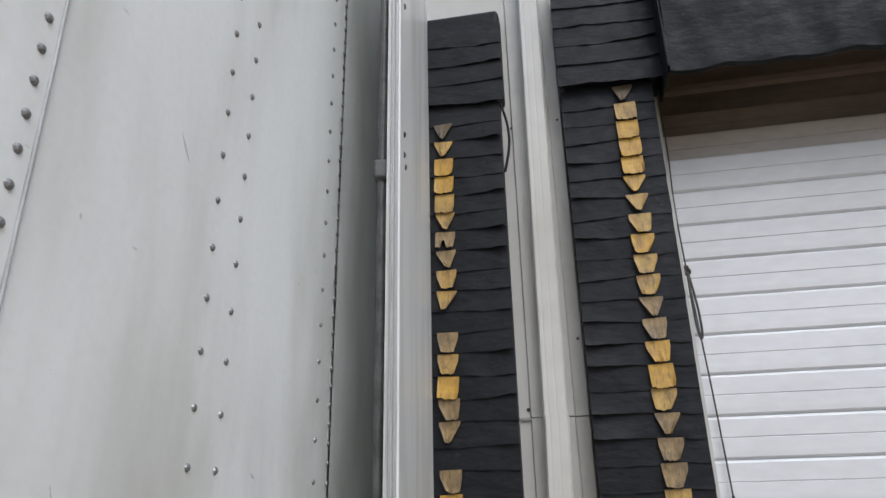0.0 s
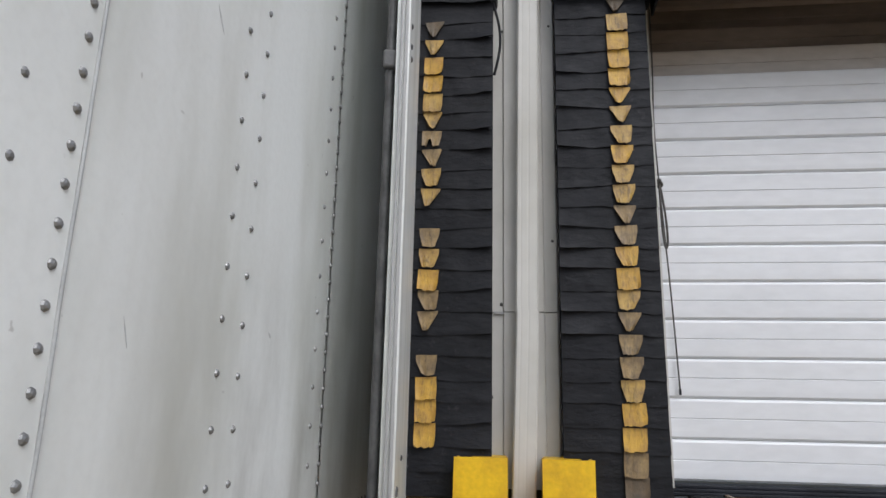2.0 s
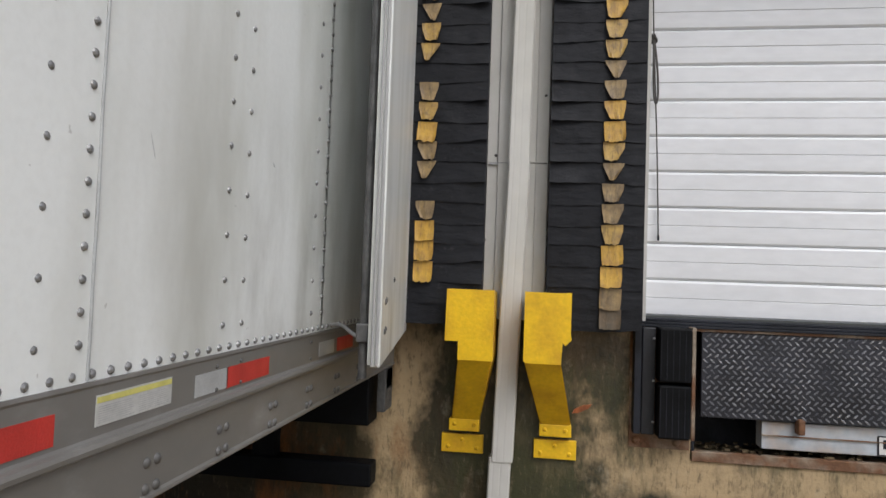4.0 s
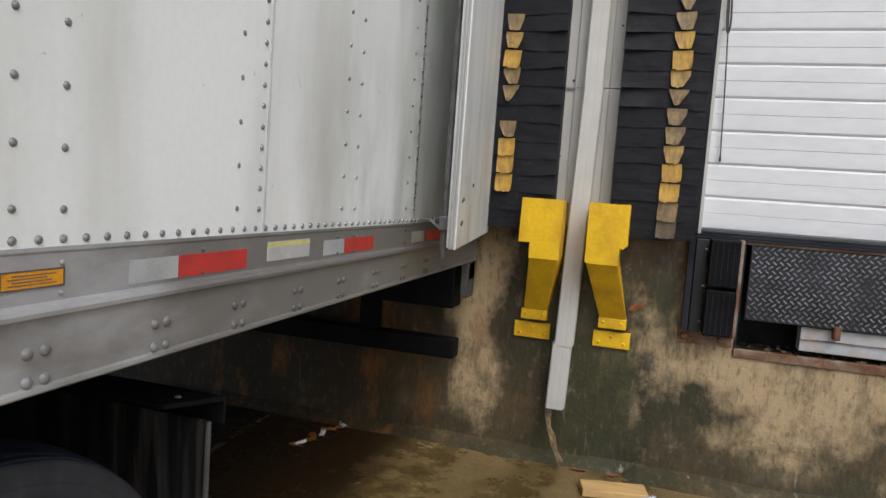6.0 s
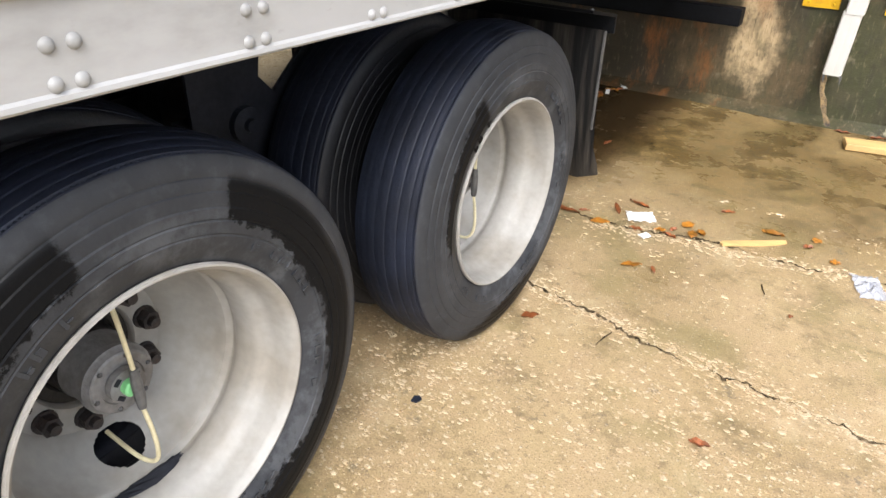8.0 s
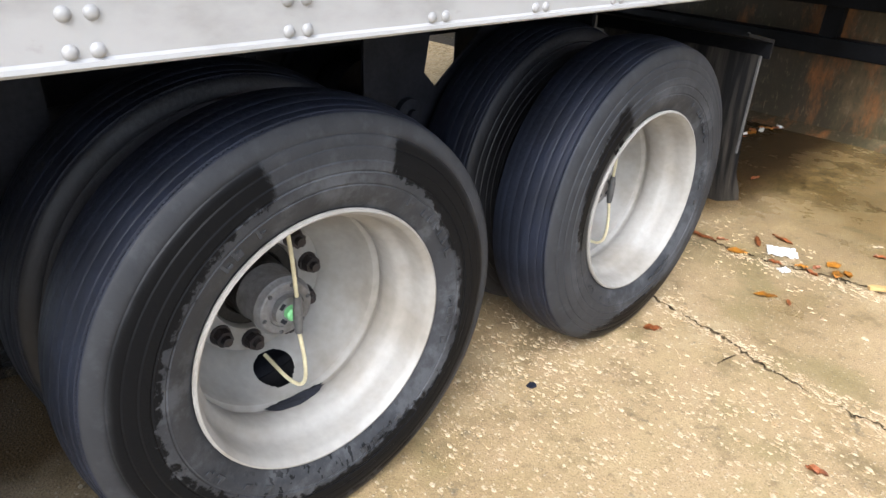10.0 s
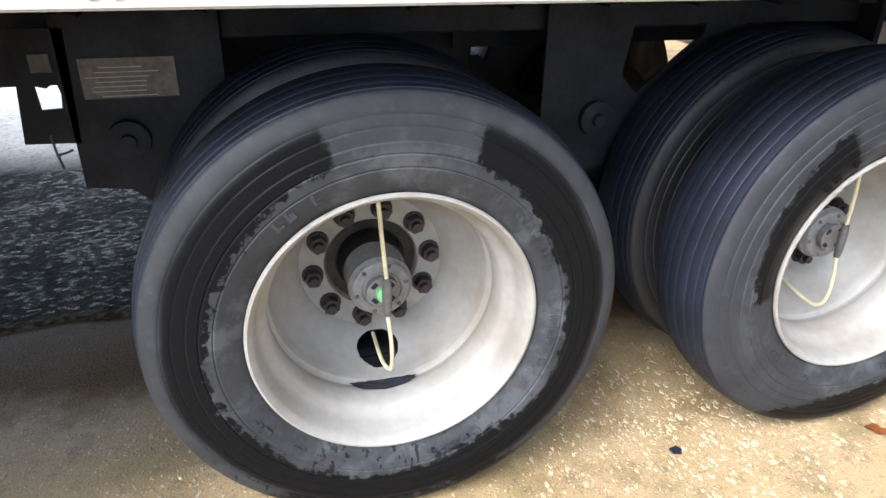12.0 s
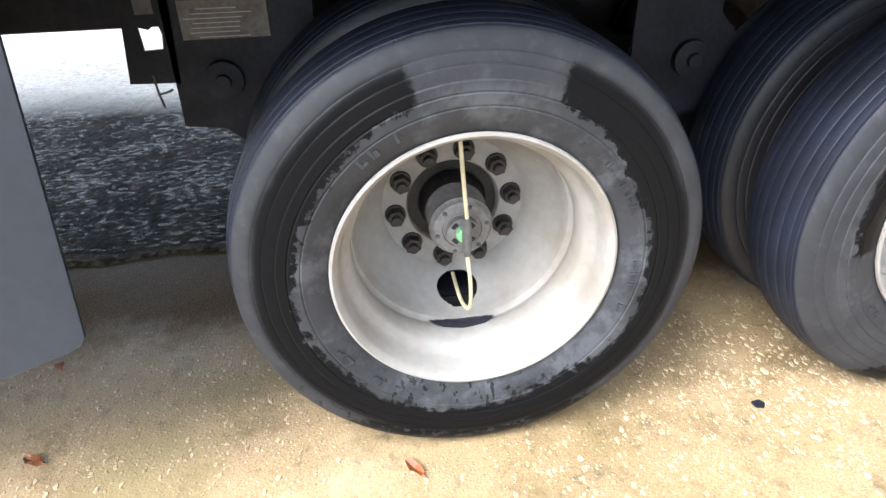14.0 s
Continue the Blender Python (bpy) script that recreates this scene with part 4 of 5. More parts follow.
for y in AXLES:
    bm = lathe(bmesh.new(), [(-2.35, 0.0), (-2.35, 0.065), (-0.36, 0.065), (-0.36, 0.0)], 24, (0, y, HUB_Z))
    part("axle", bm, BLACK, trailer)
    for x in (-0.86, -1.80):
        bm = prism(bmesh.new(), [(y - 0.60, 0.66), (y - 0.60, 0.76), (y - 0.52, 0.76), (y - 0.30, 0.58), (y + 0.25, 0.60), (y + 0.25, 0.52), (y - 0.12, 0.42), (y - 0.42, 0.50)], x - 0.05, x + 0.05, "x")
        part("trailing_arm", bm, BLACK, trailer)
        part("air_spring", lathe(bmesh.new(), [(0.62, 0.0), (0.62, 0.10), (0.68, 0.13), (0.76, 0.115), (0.84, 0.13), (0.92, 0.10), (0.93, 0.0)], 24, (x, y + 0.2, 0), "z"), RUBBER, trailer, smooth=True)
    part("brake_chamber", lathe(bmesh.new(), [(y - 0.36, 0.0), (y - 0.36, 0.07), (y - 0.30, 0.085), (y - 0.22, 0.085), (y - 0.18, 0.06), (y - 0.12, 0.05)], 20, (-1.08, 0, 0.66), "y"), BLACK, trailer)


def plate(outline, hole=None, x=-0.70, t=0.012):
    """A hanger plate cut from steel, with an opening where it has one."""
    bm = bmesh.new()
    if not hole:
        return prism(bm, outline, x - t, x, "x")
    loops = []
    for xx in (x - t, x):
        o = [bm.verts.new((xx, a, b)) for a, b in outline]
        h = [bm.verts.new((xx, a, b)) for a, b in hole]
        es = [bm.edges.new((o[k], o[(k + 1) % len(o)])) for k in range(len(o))] + [bm.edges.new((h[k], h[(k + 1) % len(h)])) for k in range(len(h))]
        bmesh.ops.triangle_fill(bm, edges=es, use_beauty=True)
        loops.append((o, h))
    for i in (0, 1):
        a, b = loops[0][i], loops[1][i]
        for k in range(len(a)):
            bm.faces.new((a[k], a[(k + 1) % len(a)], b[(k + 1) % len(a)], b[k]))
    return bm


def arc(cy, cz, r, n=16):
    return [(cy + r * math.cos(6.2832 * k / n), cz + r * math.sin(6.2832 * k / n)) for k in range(n)]


front_hanger = part("hanger", plate([(-4.655, 1.1), (-4.655, 0.684), (-4.50, 0.665), (-4.30, 0.70), (-4.30, 1.1)]), BLACK, trailer)
part("pivot_boss", lathe(bmesh.new(), [(0, 0.05), (0.02, 0.048), (0.025, 0.02), (0.04, 0.018), (0.04, 0.0)], 20, (-0.70, -4.535, 0.80)), BLACK, front_hanger)
decal("maker_plate", -4.615, -4.408, 0.90, 0.992, mat("worn_sign", (0.15, 0.14, 0.13), 0.7, 0, 0.25, 18, 90, 0.1, tint=(0.09, 0.075, 0.065)), "faded paper data plate", front_hanger, x=-0.699)
bm = bmesh.new()
rng = random.Random(6)
for k in range(7):
    z = 0.972 - 0.011 * k
    box(bm, -0.6977, -0.6973, -4.605 + 0.04 * rng.random(), -4.43 - 0.06 * rng.random(), z - 0.0018, z)
tagged(part("printing", bm, INK, front_hanger), kind="stuff")
tab = part("hook_plate", plate([(-4.738, 1.06), (-4.763, 0.801), (-4.642, 0.797), (-4.63, 1.06)], [(-4.715, 0.935), (-4.712, 0.878), (-4.667, 0.88), (-4.662, 0.915), (-4.668, 0.945), (-4.69, 0.928)]), BLACK, trailer)
part("tag", cube(-0.699, -0.696, -4.712, -4.67, 0.965, 1.005), STEEL, tab)
tube("pin_wire", [(-0.69, -4.702, 0.822), (-0.69, -4.70, 0.79), (-0.685, -4.694, 0.765), (-0.685, -4.69, 0.742)], 0.003, STEEL, tab)
tube("pin_wire", [(-0.687, -4.70, 0.775), (-0.687, -4.675, 0.778), (-0.687, -4.662, 0.786)], 0.003, STEEL, tab)
mid = part("hanger", plate([(-3.47, 1.1), (-3.47, 0.66), (-3.34, 0.62), (-3.22, 0.64), (-3.02, 0.72), (-2.86, 0.9), (-2.86, 1.1)], [(-3.182, 0.846), (-3.234, 0.90), (-3.212, 1.035), (-2.985, 1.035), (-2.99, 1.005)]), BLACK, trailer)
part("pivot_boss", lathe(bmesh.new(), [(0, 0.052), (0.02, 0.05), (0.025, 0.02), (0.04, 0.018), (0.04, 0.0)], 20, (-0.70, -3.303, 0.781)), BLACK, mid)
part("inner_hanger", plate([(-3.6, 1.1), (-3.6, 0.905), (-2.655, 0.905), (-2.655, 0.6), (-2.3, 0.6), (-2.3, 1.1)], x=-1.15), BLACK, trailer)
# added black block that closes a bright gap behind the wheels
part("gap_block", cube(-1.36, -1.26, -4.7, -3.5, 0.80, 1.18, bevel=0.01), BLACK, trailer)
part("air_tank", lathe(bmesh.new(), [(-2.05, 0.0), (-2.05, 0.10), (-1.98, 0.14), (-1.15, 0.14), (-1.08, 0.10), (-1.08, 0.0)], 28, (0, -5.35, 1.0)), BLACK, trailer)

# ---- wheels ----
def at_angle(r, ang, x):
    """A place on the wheel; ang 0 is up, positive towards the front of the picture's right."""
    return (x, r * math.sin(ang), r * math.cos(ang))


def tyre_mesh(bm):
    side = [(-0.022, 0.288), (-0.004, 0.296), (0.008, 0.312), (0.018, 0.335), (0.0225, 0.352), (0.0212, 0.355), (0.0235, 0.358), (0.0242, 0.378), (0.0222, 0.381), (0.024, 0.384), (0.0235, 0.401), (0.0215, 0.404), (0.022, 0.408),
            (0.019, 0.427), (0.0165, 0.4295), (0.0172, 0.4335), (0.0125, 0.449), (0.010, 0.4515), (0.0105, 0.456), (0.006, 0.471), (0.002, 0.481), (-0.003, 0.4875)]
    edge = [(-0.006, 0.4895), (-0.0085, 0.4865), (-0.0115, 0.4865), (-0.014, 0.4915)]

    def crown(x):
        return 0.506 - 0.0145 * ((x + 0.108) / 0.094) ** 2
    tread, x = [], -0.014
    for w in (0.012, 0.024, 0.031, 0.031, 0.031, 0.024, 0.012):
        lip = 0.0008 if w < 0.02 else 0.0012
        tread += [(x - 0.002, crown(x - 0.002)), (x - w + 0.002, crown(x - w + 0.002)), (x - w, crown(x - w) - lip * 0.5), (x - w - 0.0008, crown(x - w) - lip), (x - w - 0.003, crown(x - w) - lip), (x - w - 0.0042, crown(x - w - 0.0042) - lip * 0.5)]
        x -= w + 0.0042
    tread = tread[:-4]
    x = tread[-1][0]
    back = [(x - 0.010, 0.478), (x - 0.026, 0.44), (x - 0.036, 0.385), (x - 0.030, 0.33), (x - 0.005, 0.295)]
    lathe(bm, side + edge + tread + back, 144)
    for f in bm.faces:
        c = f.calc_center_median()
        f.material_index = 1 if c.x < -0.004 and math.hypot(c.y, c.z) > 0.47 else 0
    # small moulded teeth along the groove
    for k in range(360):
        a = 2 * math.pi * k / 360
        c, n = math.cos(a), math.sin(a)
        vs = [bm.verts.new((x0, (r * n + w * c), (r * c - w * n))) for x0, r, w in ((-0.0075, 0.4892, -0.002), (-0.0075, 0.4892, 0.002), (-0.0115, 0.4895, 0.0013), (-0.0115, 0.4895, -0.0013))]
        bm.faces.new(vs).material_index = 1
    return bm


def flat(bm_mesh_ob, limit=40):
    me = bm_mesh_ob.data
    me.set_sharp_from_angle(angle=radians(limit))
    return bm_mesh_ob


def rim_mesh(bm, holes):
    prof = [(-0.014, 0.284), (-0.004, 0.2975), (0.004, 0.3005), (0.010, 0.2985), (0.011, 0.294), (0.006, 0.290), (-0.002, 0.284), (-0.010, 0.2815), (-0.045, 0.2775), (-0.056, 0.2755), (-0.066, 0.270), (-0.078, 0.259), (-0.088, 0.2535), (-0.125, 0.2525), (-0.140, 0.2525), (-0.147, 0.257), (-0.155, 0.2625), (-0.163, 0.2625), (-0.168, 0.258), (-0.172, 0.2505), (-0.180, 0.247)]
    disc = [(-0.182 - 0.112 * (k / 14) ** 0.85, 0.2455 - 0.066 * (k / 14) ** 1.5) for k in range(1, 15)]
    disc += [(-0.2975, 0.1765), (-0.3015, 0.173), (-0.3015, 0.115), (-0.31, 0.110), (-0.33, 0.110)]
    lathe(bm, prof + disc, 144)
    if holes:
        gone = []
        for f in bm.faces:
            c = f.calc_center_median()
            r, a = math.hypot(c.y, c.z), math.atan2(c.y, c.z)
            d = abs(a) - math.pi
            if c.x < -0.19 and (d * 0.2135 / 0.052) ** 2 + ((r - 0.2135) / 0.028) ** 2 < 1:
                gone.append(f)
        bmesh.ops.delete(bm, geom=gone, context="FACES")
        for v in {v for e in bm.edges if e.is_boundary for v in e.verts}:
            r, a = math.hypot(v.co.y, v.co.z), math.atan2(v.co.y, v.co.z)
            if v.co.x < -0.185 and 0.18 < r < 0.244 and abs(v.co.z) > 0.14:
                d = (abs(a) - math.pi) * (1 if a > 0 else -1)
                u, w = d * 0.2135 / 0.052, (r - 0.2135) / 0.028
                k = math.hypot(u, w)
                d, r2 = d / k, 0.2135 + (r - 0.2135) / k
                a2 = math.pi + d
                v.co.y, v.co.z = r2 * math.sin(a2), r2 * math.cos(a2)
    return bm


tyre_me = flat(done(tyre_mesh(bmesh.new()), "tyre", [SOAKED, TREAD], smooth=True), 28)
rim_me = flat(done(rim_mesh(bmesh.new(), True), "rim", [RIM, BLACK], smooth=True), 35)
# the deeper hub barrel is black, the cap in front of it grey
hub_bm = lathe(bmesh.new(), [(-0.38, 0.120), (-0.365, 0.100), (-0.345, 0.098), (-0.34, 0.078), (-0.262, 0.074)], 48)
hub_me = flat(done(hub_bm, "hub", HUB_BLACK, smooth=True), 30)
cap_bm = lathe(bmesh.new(), [(-0.262, 0.0735), (-0.255, 0.0715), (-0.20, 0.069), (-0.197, 0.0735), (-0.184, 0.0735), (-0.181, 0.070), (-0.170, 0.066), (-0.167, 0.062), (-0.167, 0.046), (-0.170, 0.044), (-0.170, 0.0005)], 48)
cap_me = flat(done(cap_bm, "hub_cap", HUBG, smooth=True), 30)
nut_bm = prism(bmesh.new(), [(0.0215 * math.cos(k * 1.0472), 0.0215 * math.sin(k * 1.0472)) for k in range(6)], 0.0, 0.030, "x")
lathe(nut_bm, [(0.0, 0.0265), (0.006, 0.0255), (0.006, 0.015)], 16)
lathe(nut_bm, [(0.030, 0.0125), (0.044, 0.0115), (0.044, 0.0)], 12)
nut_me = mesh_of(nut_bm, "wheel_nut", mat("rusty_nut", (0.022, 0.019, 0.019), 0.6, 0.1, 0.3, 40, 150, 0.3, tint=(0.04, 0.026, 0.021)))
capbolt_bm = bmesh.new()
dome(capbolt_bm, (0, 0, 0), 0.006, 0.006, 6)
capbolt_me = mesh_of(capbolt_bm, "cap_bolt", STEEL)
letter_bm = bmesh.new()
rng = random.Random(9)
for base, n in ((0.62, 8), (2.5, 6), (-0.7, 5), (-2.6, 7), (1.6, 5)):
    for k in range(n):
        a = base + 0.082 * k
        if rng.random() < 0.15:
            continue
        q = Matrix.Rotation(-a, 4, "X")
        b2 = cube(0.0195, 0.0222, -0.0035, 0.0035, 0.330, 0.352)
        box(b2, 0.0195, 0.0222, 0.004, 0.015, 0.330 + 0.008 * rng.choice((0, 1, 2)), 0.336 + 0.008 * rng.choice((0, 1)))
        bmesh.ops.transform(b2, matrix=q, verts=b2.verts)
        tmp = bpy.data.meshes.new("t")
        b2.to_mesh(tmp)
        letter_bm.from_mesh(tmp)
        b2.free()
letter_me = mesh_of(letter_bm, "raised_marks", SOAKED)


def in_rubber(me, material):
    """The same mesh in another rubber."""
    out = me.copy()
    out.materials[0] = material
    return out


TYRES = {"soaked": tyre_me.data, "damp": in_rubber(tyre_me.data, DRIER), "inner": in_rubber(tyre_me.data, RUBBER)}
# Inner and far rims are black: the shade they stand in is painted on.
shaded_rim = in_rubber(rim_me.data, BLACK)
LETTERS = {"soaked": letter_me, "damp": in_rubber(letter_me, DRIER)}
drum_me = mesh_of(lathe(bmesh.new(), [(-0.52, 0.0), (-0.52, 0.205), (-0.37, 0.205), (-0.37, 0.10)], 48), "brake_drum", BLACK)
face_me = mesh_of(prism(bmesh.new(), [(0.037 * math.cos(k * 0.2618), 0.037 * math.sin(k * 0.2618)) for k in range(24)], -0.1675, -0.15, "x"), "hub_face", HUBG)


def child(name, me, parent, m=None, label=""):
    ob = new(name, me)
    ob.parent = parent
    if m is not None:
        ob.matrix_basis = m
    if label:
        ob["label"] = label
    return ob


def wheel(x, y, turned, outer=True, side=1, hole_turn=0.0):
    """A wheel with hub, rim and tyre; the outer one shows its nuts, cap and inflation hose."""
    w = new("wheel", hub_me.data)
    w.parent = trailer
    w.matrix_parent_inverse = stands(trailer).inverted()
    w.matrix_basis = pose(x, y, HUB_Z) @ (Matrix.Rotation(math.pi, 4, "Z") if side < 0 else Matrix())
    q = Matrix.Rotation(radians(turned), 4, "X")
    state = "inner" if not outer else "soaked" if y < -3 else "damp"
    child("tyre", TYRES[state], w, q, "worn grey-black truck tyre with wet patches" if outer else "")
    child("rim", rim_me.data if outer else shaded_rim, w, Matrix.Rotation(radians(hole_turn), 4, "X"), "white painted steel rim" if outer else "")
    child("brake_drum", drum_me, w)
    if not outer:
        return w
    tagged(child("moulded_lettering", LETTERS[state], w, q), kind="stuff")
    for k in range(10):
        a = math.radians(36 * k + 11)
        child("wheel_nut", nut_me, w, Matrix.Translation(at_angle(0.143, a, -0.302)) @ Matrix.Rotation(0.3 * k, 4, "X"))
    for k in range(6):
        child("cap_bolt", capbolt_me, w, Matrix.Translation(at_angle(0.058, 1.05 * k + 0.3, -0.168)))
    child("hub_cap", cap_me.data, w, None, "grey steel oil cap")
    child("hub_face", face_me, w)
    part("black_recess", lathe(bmesh.new(), [(-0.335, 0.112), (-0.318, 0.109), (-0.318, 0.085), (-0.325, 0.077)], 40), HUB_BLACK, w, "black hub recess", smooth=True, local=True)
    for k in range(4):
        a = 0.785 + 1.5708 * k
        bm = cube(-0.152, -0.1485, -0.008, 0.008, 0.022, 0.032, bevel=0.001)
        bmesh.ops.transform(bm, matrix=Matrix.Rotation(-a, 4, "X"), verts=bm.verts)
        part("lens_slot", bm, BLACK, w, local=True)
    bm = bmesh.new()
    pts = [(-0.148 + 0.018 * math.sin(6.2832 * k / 28) * (1 + 0.08 * math.sin(2.0 * k)), 3.16 + 0.31 * math.cos(6.2832 * k / 28) * (1 + 0.12 * math.sin(3.1 * k))) for k in range(28)]
    rows2 = [[bm.verts.new(at_angle(0.2512 - t, a, x)) for x, a in pts] for t in (0.0, 0.0012)]
    bm.faces.new(rows2[1])
    for k in range(28):
        bm.faces.new((rows2[0][k], rows2[0][(k + 1) % 28], rows2[1][(k + 1) % 28], rows2[1][k]))
    if y < -3:
        part("grease_stain", bm, BLACK, w, "dark grease stain", local=True)
    else:
        bm.free()
    if y < -3:
        part("green_cap", lathe(bmesh.new(), [(-0.151, 0.0175), (-0.136, 0.017), (-0.133, 0.012), (-0.133, 0.0)], 12), GREEN, w, local=True)
    part("tee_fitting", lathe(bmesh.new(), [(-0.045, 0.0), (-0.045, 0.008), (-0.02, 0.011), (0.02, 0.011), (0.05, 0.008), (0.05, 0.0)], 12, (-0.126, 0.004, 0.0), "z"), STEEL, w, local=True)
    tube("hose", [(-0.126, 0.004, 0.045), (-0.122, -0.001, 0.10), (-0.12, -0.006, 0.16), (-0.125, -0.009, 0.215), (-0.135, -0.01, 0.252)], 0.0048, HOSE, w, local=True)
    tube("hose", [(-0.126, 0.004, -0.045), (-0.12, 0.010, -0.10), (-0.12, 0.012, -0.16), (-0.13, 0.012, -0.195), (-0.15, 0.006, -0.21), (-0.18, -0.003, -0.205), (-0.23, -0.006, -0.195), (-0.28, -0.006, -0.19)], 0.0048, HOSE, w, local=True)
    return w


for y, turned in zip(AXLES, (8.0, 0.0)):
    wheel(-0.119, y, turned, hole_turn=0.0 if y < -3 else 150.0)
    wheel(-0.46, y, 40 + turned, outer=False)
    wheel(-2.40, y, 70, outer=False, side=-1)
    wheel(-2.07, y, 90, outer=False, side=-1)
for ob in (tyre_me, rim_me, hub_me, cap_me):
    bpy.data.objects.remove(ob)

# ---- mud flaps and skirt ----
flap = thing("mud_flap", "black rubber mud flap hanging from a steel bar", "mud flap", at=(-0.4, -2.2, 1.0))
bm = prism(bmesh.new(), [(-2.40, 1.045), (-2.18, 1.005), (-2.18, 0.94), (-2.19, 0.94), (-2.19, 0.995), (-2.40, 1.035)], -0.80, -0.076, "x")
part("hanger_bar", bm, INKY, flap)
bm = bmesh.new()
fx = [-0.74 + 0.645 * k / 8 for k in range(9)]
for t in (0.0, -0.008):
    g = [[bm.verts.new((x + 0.02 * (z < 0.5) * (x > -0.2), -2.215 + t + 0.085 * max(0.0, (0.95 - z) / 0.58) ** 2 + 0.002 * math.sin(x * 9), z + (0.03 * (abs(x + 0.39) > 0.28) if z < 0.38 else 0))) for x in fx] for z in [0.365 + 0.0735 * k for k in range(9)]]
    for j in range(8):
        for i in range(8):
            bm.faces.new((g[j][i], g[j][i + 1], g[j + 1][i + 1], g[j + 1][i]))
part("flap", bm, FLAPR, flap, smooth=True)
part("edge_strip", cube(-0.097, -0.091, -2.225, -2.213, 0.60, 0.95), STEEL, flap)
for x in (-0.12, -0.4, -0.65):
    part("flap_bolt", (lambda b: (dome(b, (x, -2.30, 1.026), 0.009, 0.007, 8, (0, 0, 1)), b)[1])(bmesh.new()), STEEL, flap)
skirt = thing("side_skirt", "dark blue-grey plastic side skirt under the trailer rail", "side skirt", at=(-0.01, -6.0, 1.0))
bm = prism(bmesh.new(), [(-4.70, 1.18), (-4.735, 0.62), (-4.74, 0.55), (-4.752, 0.532), (-4.775, 0.520), (-4.94, 0.462), (-5.2, 0.40), (-9.0, 0.38), (-9.0, 1.18)], -0.014, -0.006, "x")
part("panel", bm, SKIRT, skirt)
for y in (-6.2, -7.4):
    part("stay", cube(-0.5, -0.014, y - 0.02, y + 0.02, 0.80, 0.83), BLACK, skirt)

# ---- dock seals ----
def flap_mesh(w, h, seed, curl):
    """A hanging canvas flap: two skins, bowed out and frayed along its lower edge."""
    rng = random.Random(seed)
    bm = bmesh.new()
    n, m = 10, 5
    lift = [rng.uniform(-0.003, 0.004) for _ in range(n + 1)]
    sag = [rng.uniform(-0.003, 0.003) for _ in range(n + 1)]
    sheets = []
    for t in (0.0, 0.0035):
        g = []
        for j in range(m + 1):
            v = j / m
            row = []
            for i in range(n + 1):
                u = i / n
                out = 0.002 + 0.0045 * v ** 1.5 + curl * 0.7 * v * v * max(0, u - 0.55) * 1.4 + lift[i] * v
                z = -h * v - (sag[i] + 0.005 * math.sin(u * 5 + seed)) * v + curl * 0.6 * v * max(0, u - 0.7)
                row.append(bm.verts.new((w * u, -out + t, z)))
            g.append(row)
        for j in range(m):
            for i in range(n):
                bm.faces.new((g[j][i], g[j][i + 1], g[j + 1][i + 1], g[j + 1][i]))
        sheets.append(g)
    a, b = sheets
    rim = [(a[m][i], a[m][i + 1], b[m][i + 1], b[m][i]) for i in range(n)] + [(a[j][k], a[j + 1][k], b[j + 1][k], b[j][k]) for j in range(m) for k in (0, n)]
    for q in rim:
        bm.faces.new(q)
    return mesh_of(bm, "flap", CANV, True)


def tab_mesh(w, h, seed, shape, material):
    """A yellow vinyl tab: whole, worn to a blunt or a pointed tongue, or split."""
    rng = random.Random(seed)
    bm = bmesh.new()
    n, m = 8, 6
    lean = rng.uniform(-0.13, 0.13)
    cl, cr, start, end = {"F": (0.02, 0.05, 0.7, 1.0), "T": (0.2 + lean, 0.2 - lean, 0.3, 0.93), "V": (0.36 + lean, 0.36 - lean, 0.12, 0.88), "N": (0.05, 0.1, 0.4, 0.85)}[shape]
    end *= rng.uniform(0.93, 1.0)
    jag = [rng.uniform(-0.04, 0.04) - (0.45 if shape == "N" and i in (3, 4) else 0) for i in range(n + 1)]
    curl = [rng.uniform(0, 0.012) * (1 if i in (0, n) else 0.4) for i in range(n + 1)]
    sheets = []
    for t in (0.0, 0.003):
        g = []
        for j in range(m + 1):
            v = j / m
            cut = max(0.0, (v - start) / (1 - start))
            lo, hi = cl * cut, 1 - cr * cut
            g.append([bm.verts.new((w * (lo + (hi - lo) * i / n), -0.004 - 0.010 * v ** 1.5 - curl[i] * v + t, -h * end * v * (1 + jag[i] * v - 0.05 * (abs(i / n - 0.5) * 2) ** 2))) for i in range(n + 1)])
        for j in range(m):
            for i in range(n):
                bm.faces.new((g[j][i], g[j][i + 1], g[j + 1][i + 1], g[j + 1][i]))
        sheets.append(g)
    a, b = sheets
    for q in [(a[m][i], a[m][i + 1], b[m][i + 1], b[m][i]) for i in range(n)] + [(a[j][k], a[j + 1][k], b[j + 1][k], b[j][k]) for j in range(m) for k in (0, n)]:
        bm.faces.new(q)
    return mesh_of(bm, "tab", material, True)


PITCH = 0.0876
# from the bottom up: shape and wear of each tab, a dot where it is gone
LEFT_TABS = ". . Fb Fb Fb Td . Vd Td Fb Tm Td . Vm Tm Vd Nd Vm Fm Fb Fb Vm Vk".split()
RIGHT_TABS = "Fk Fd Fb Fb Tm Td Td Vd Tm Fb Tb Td Vd Tm Tm Tb Tm Vm Vb Fb Fb Fb Fm Vk".split()


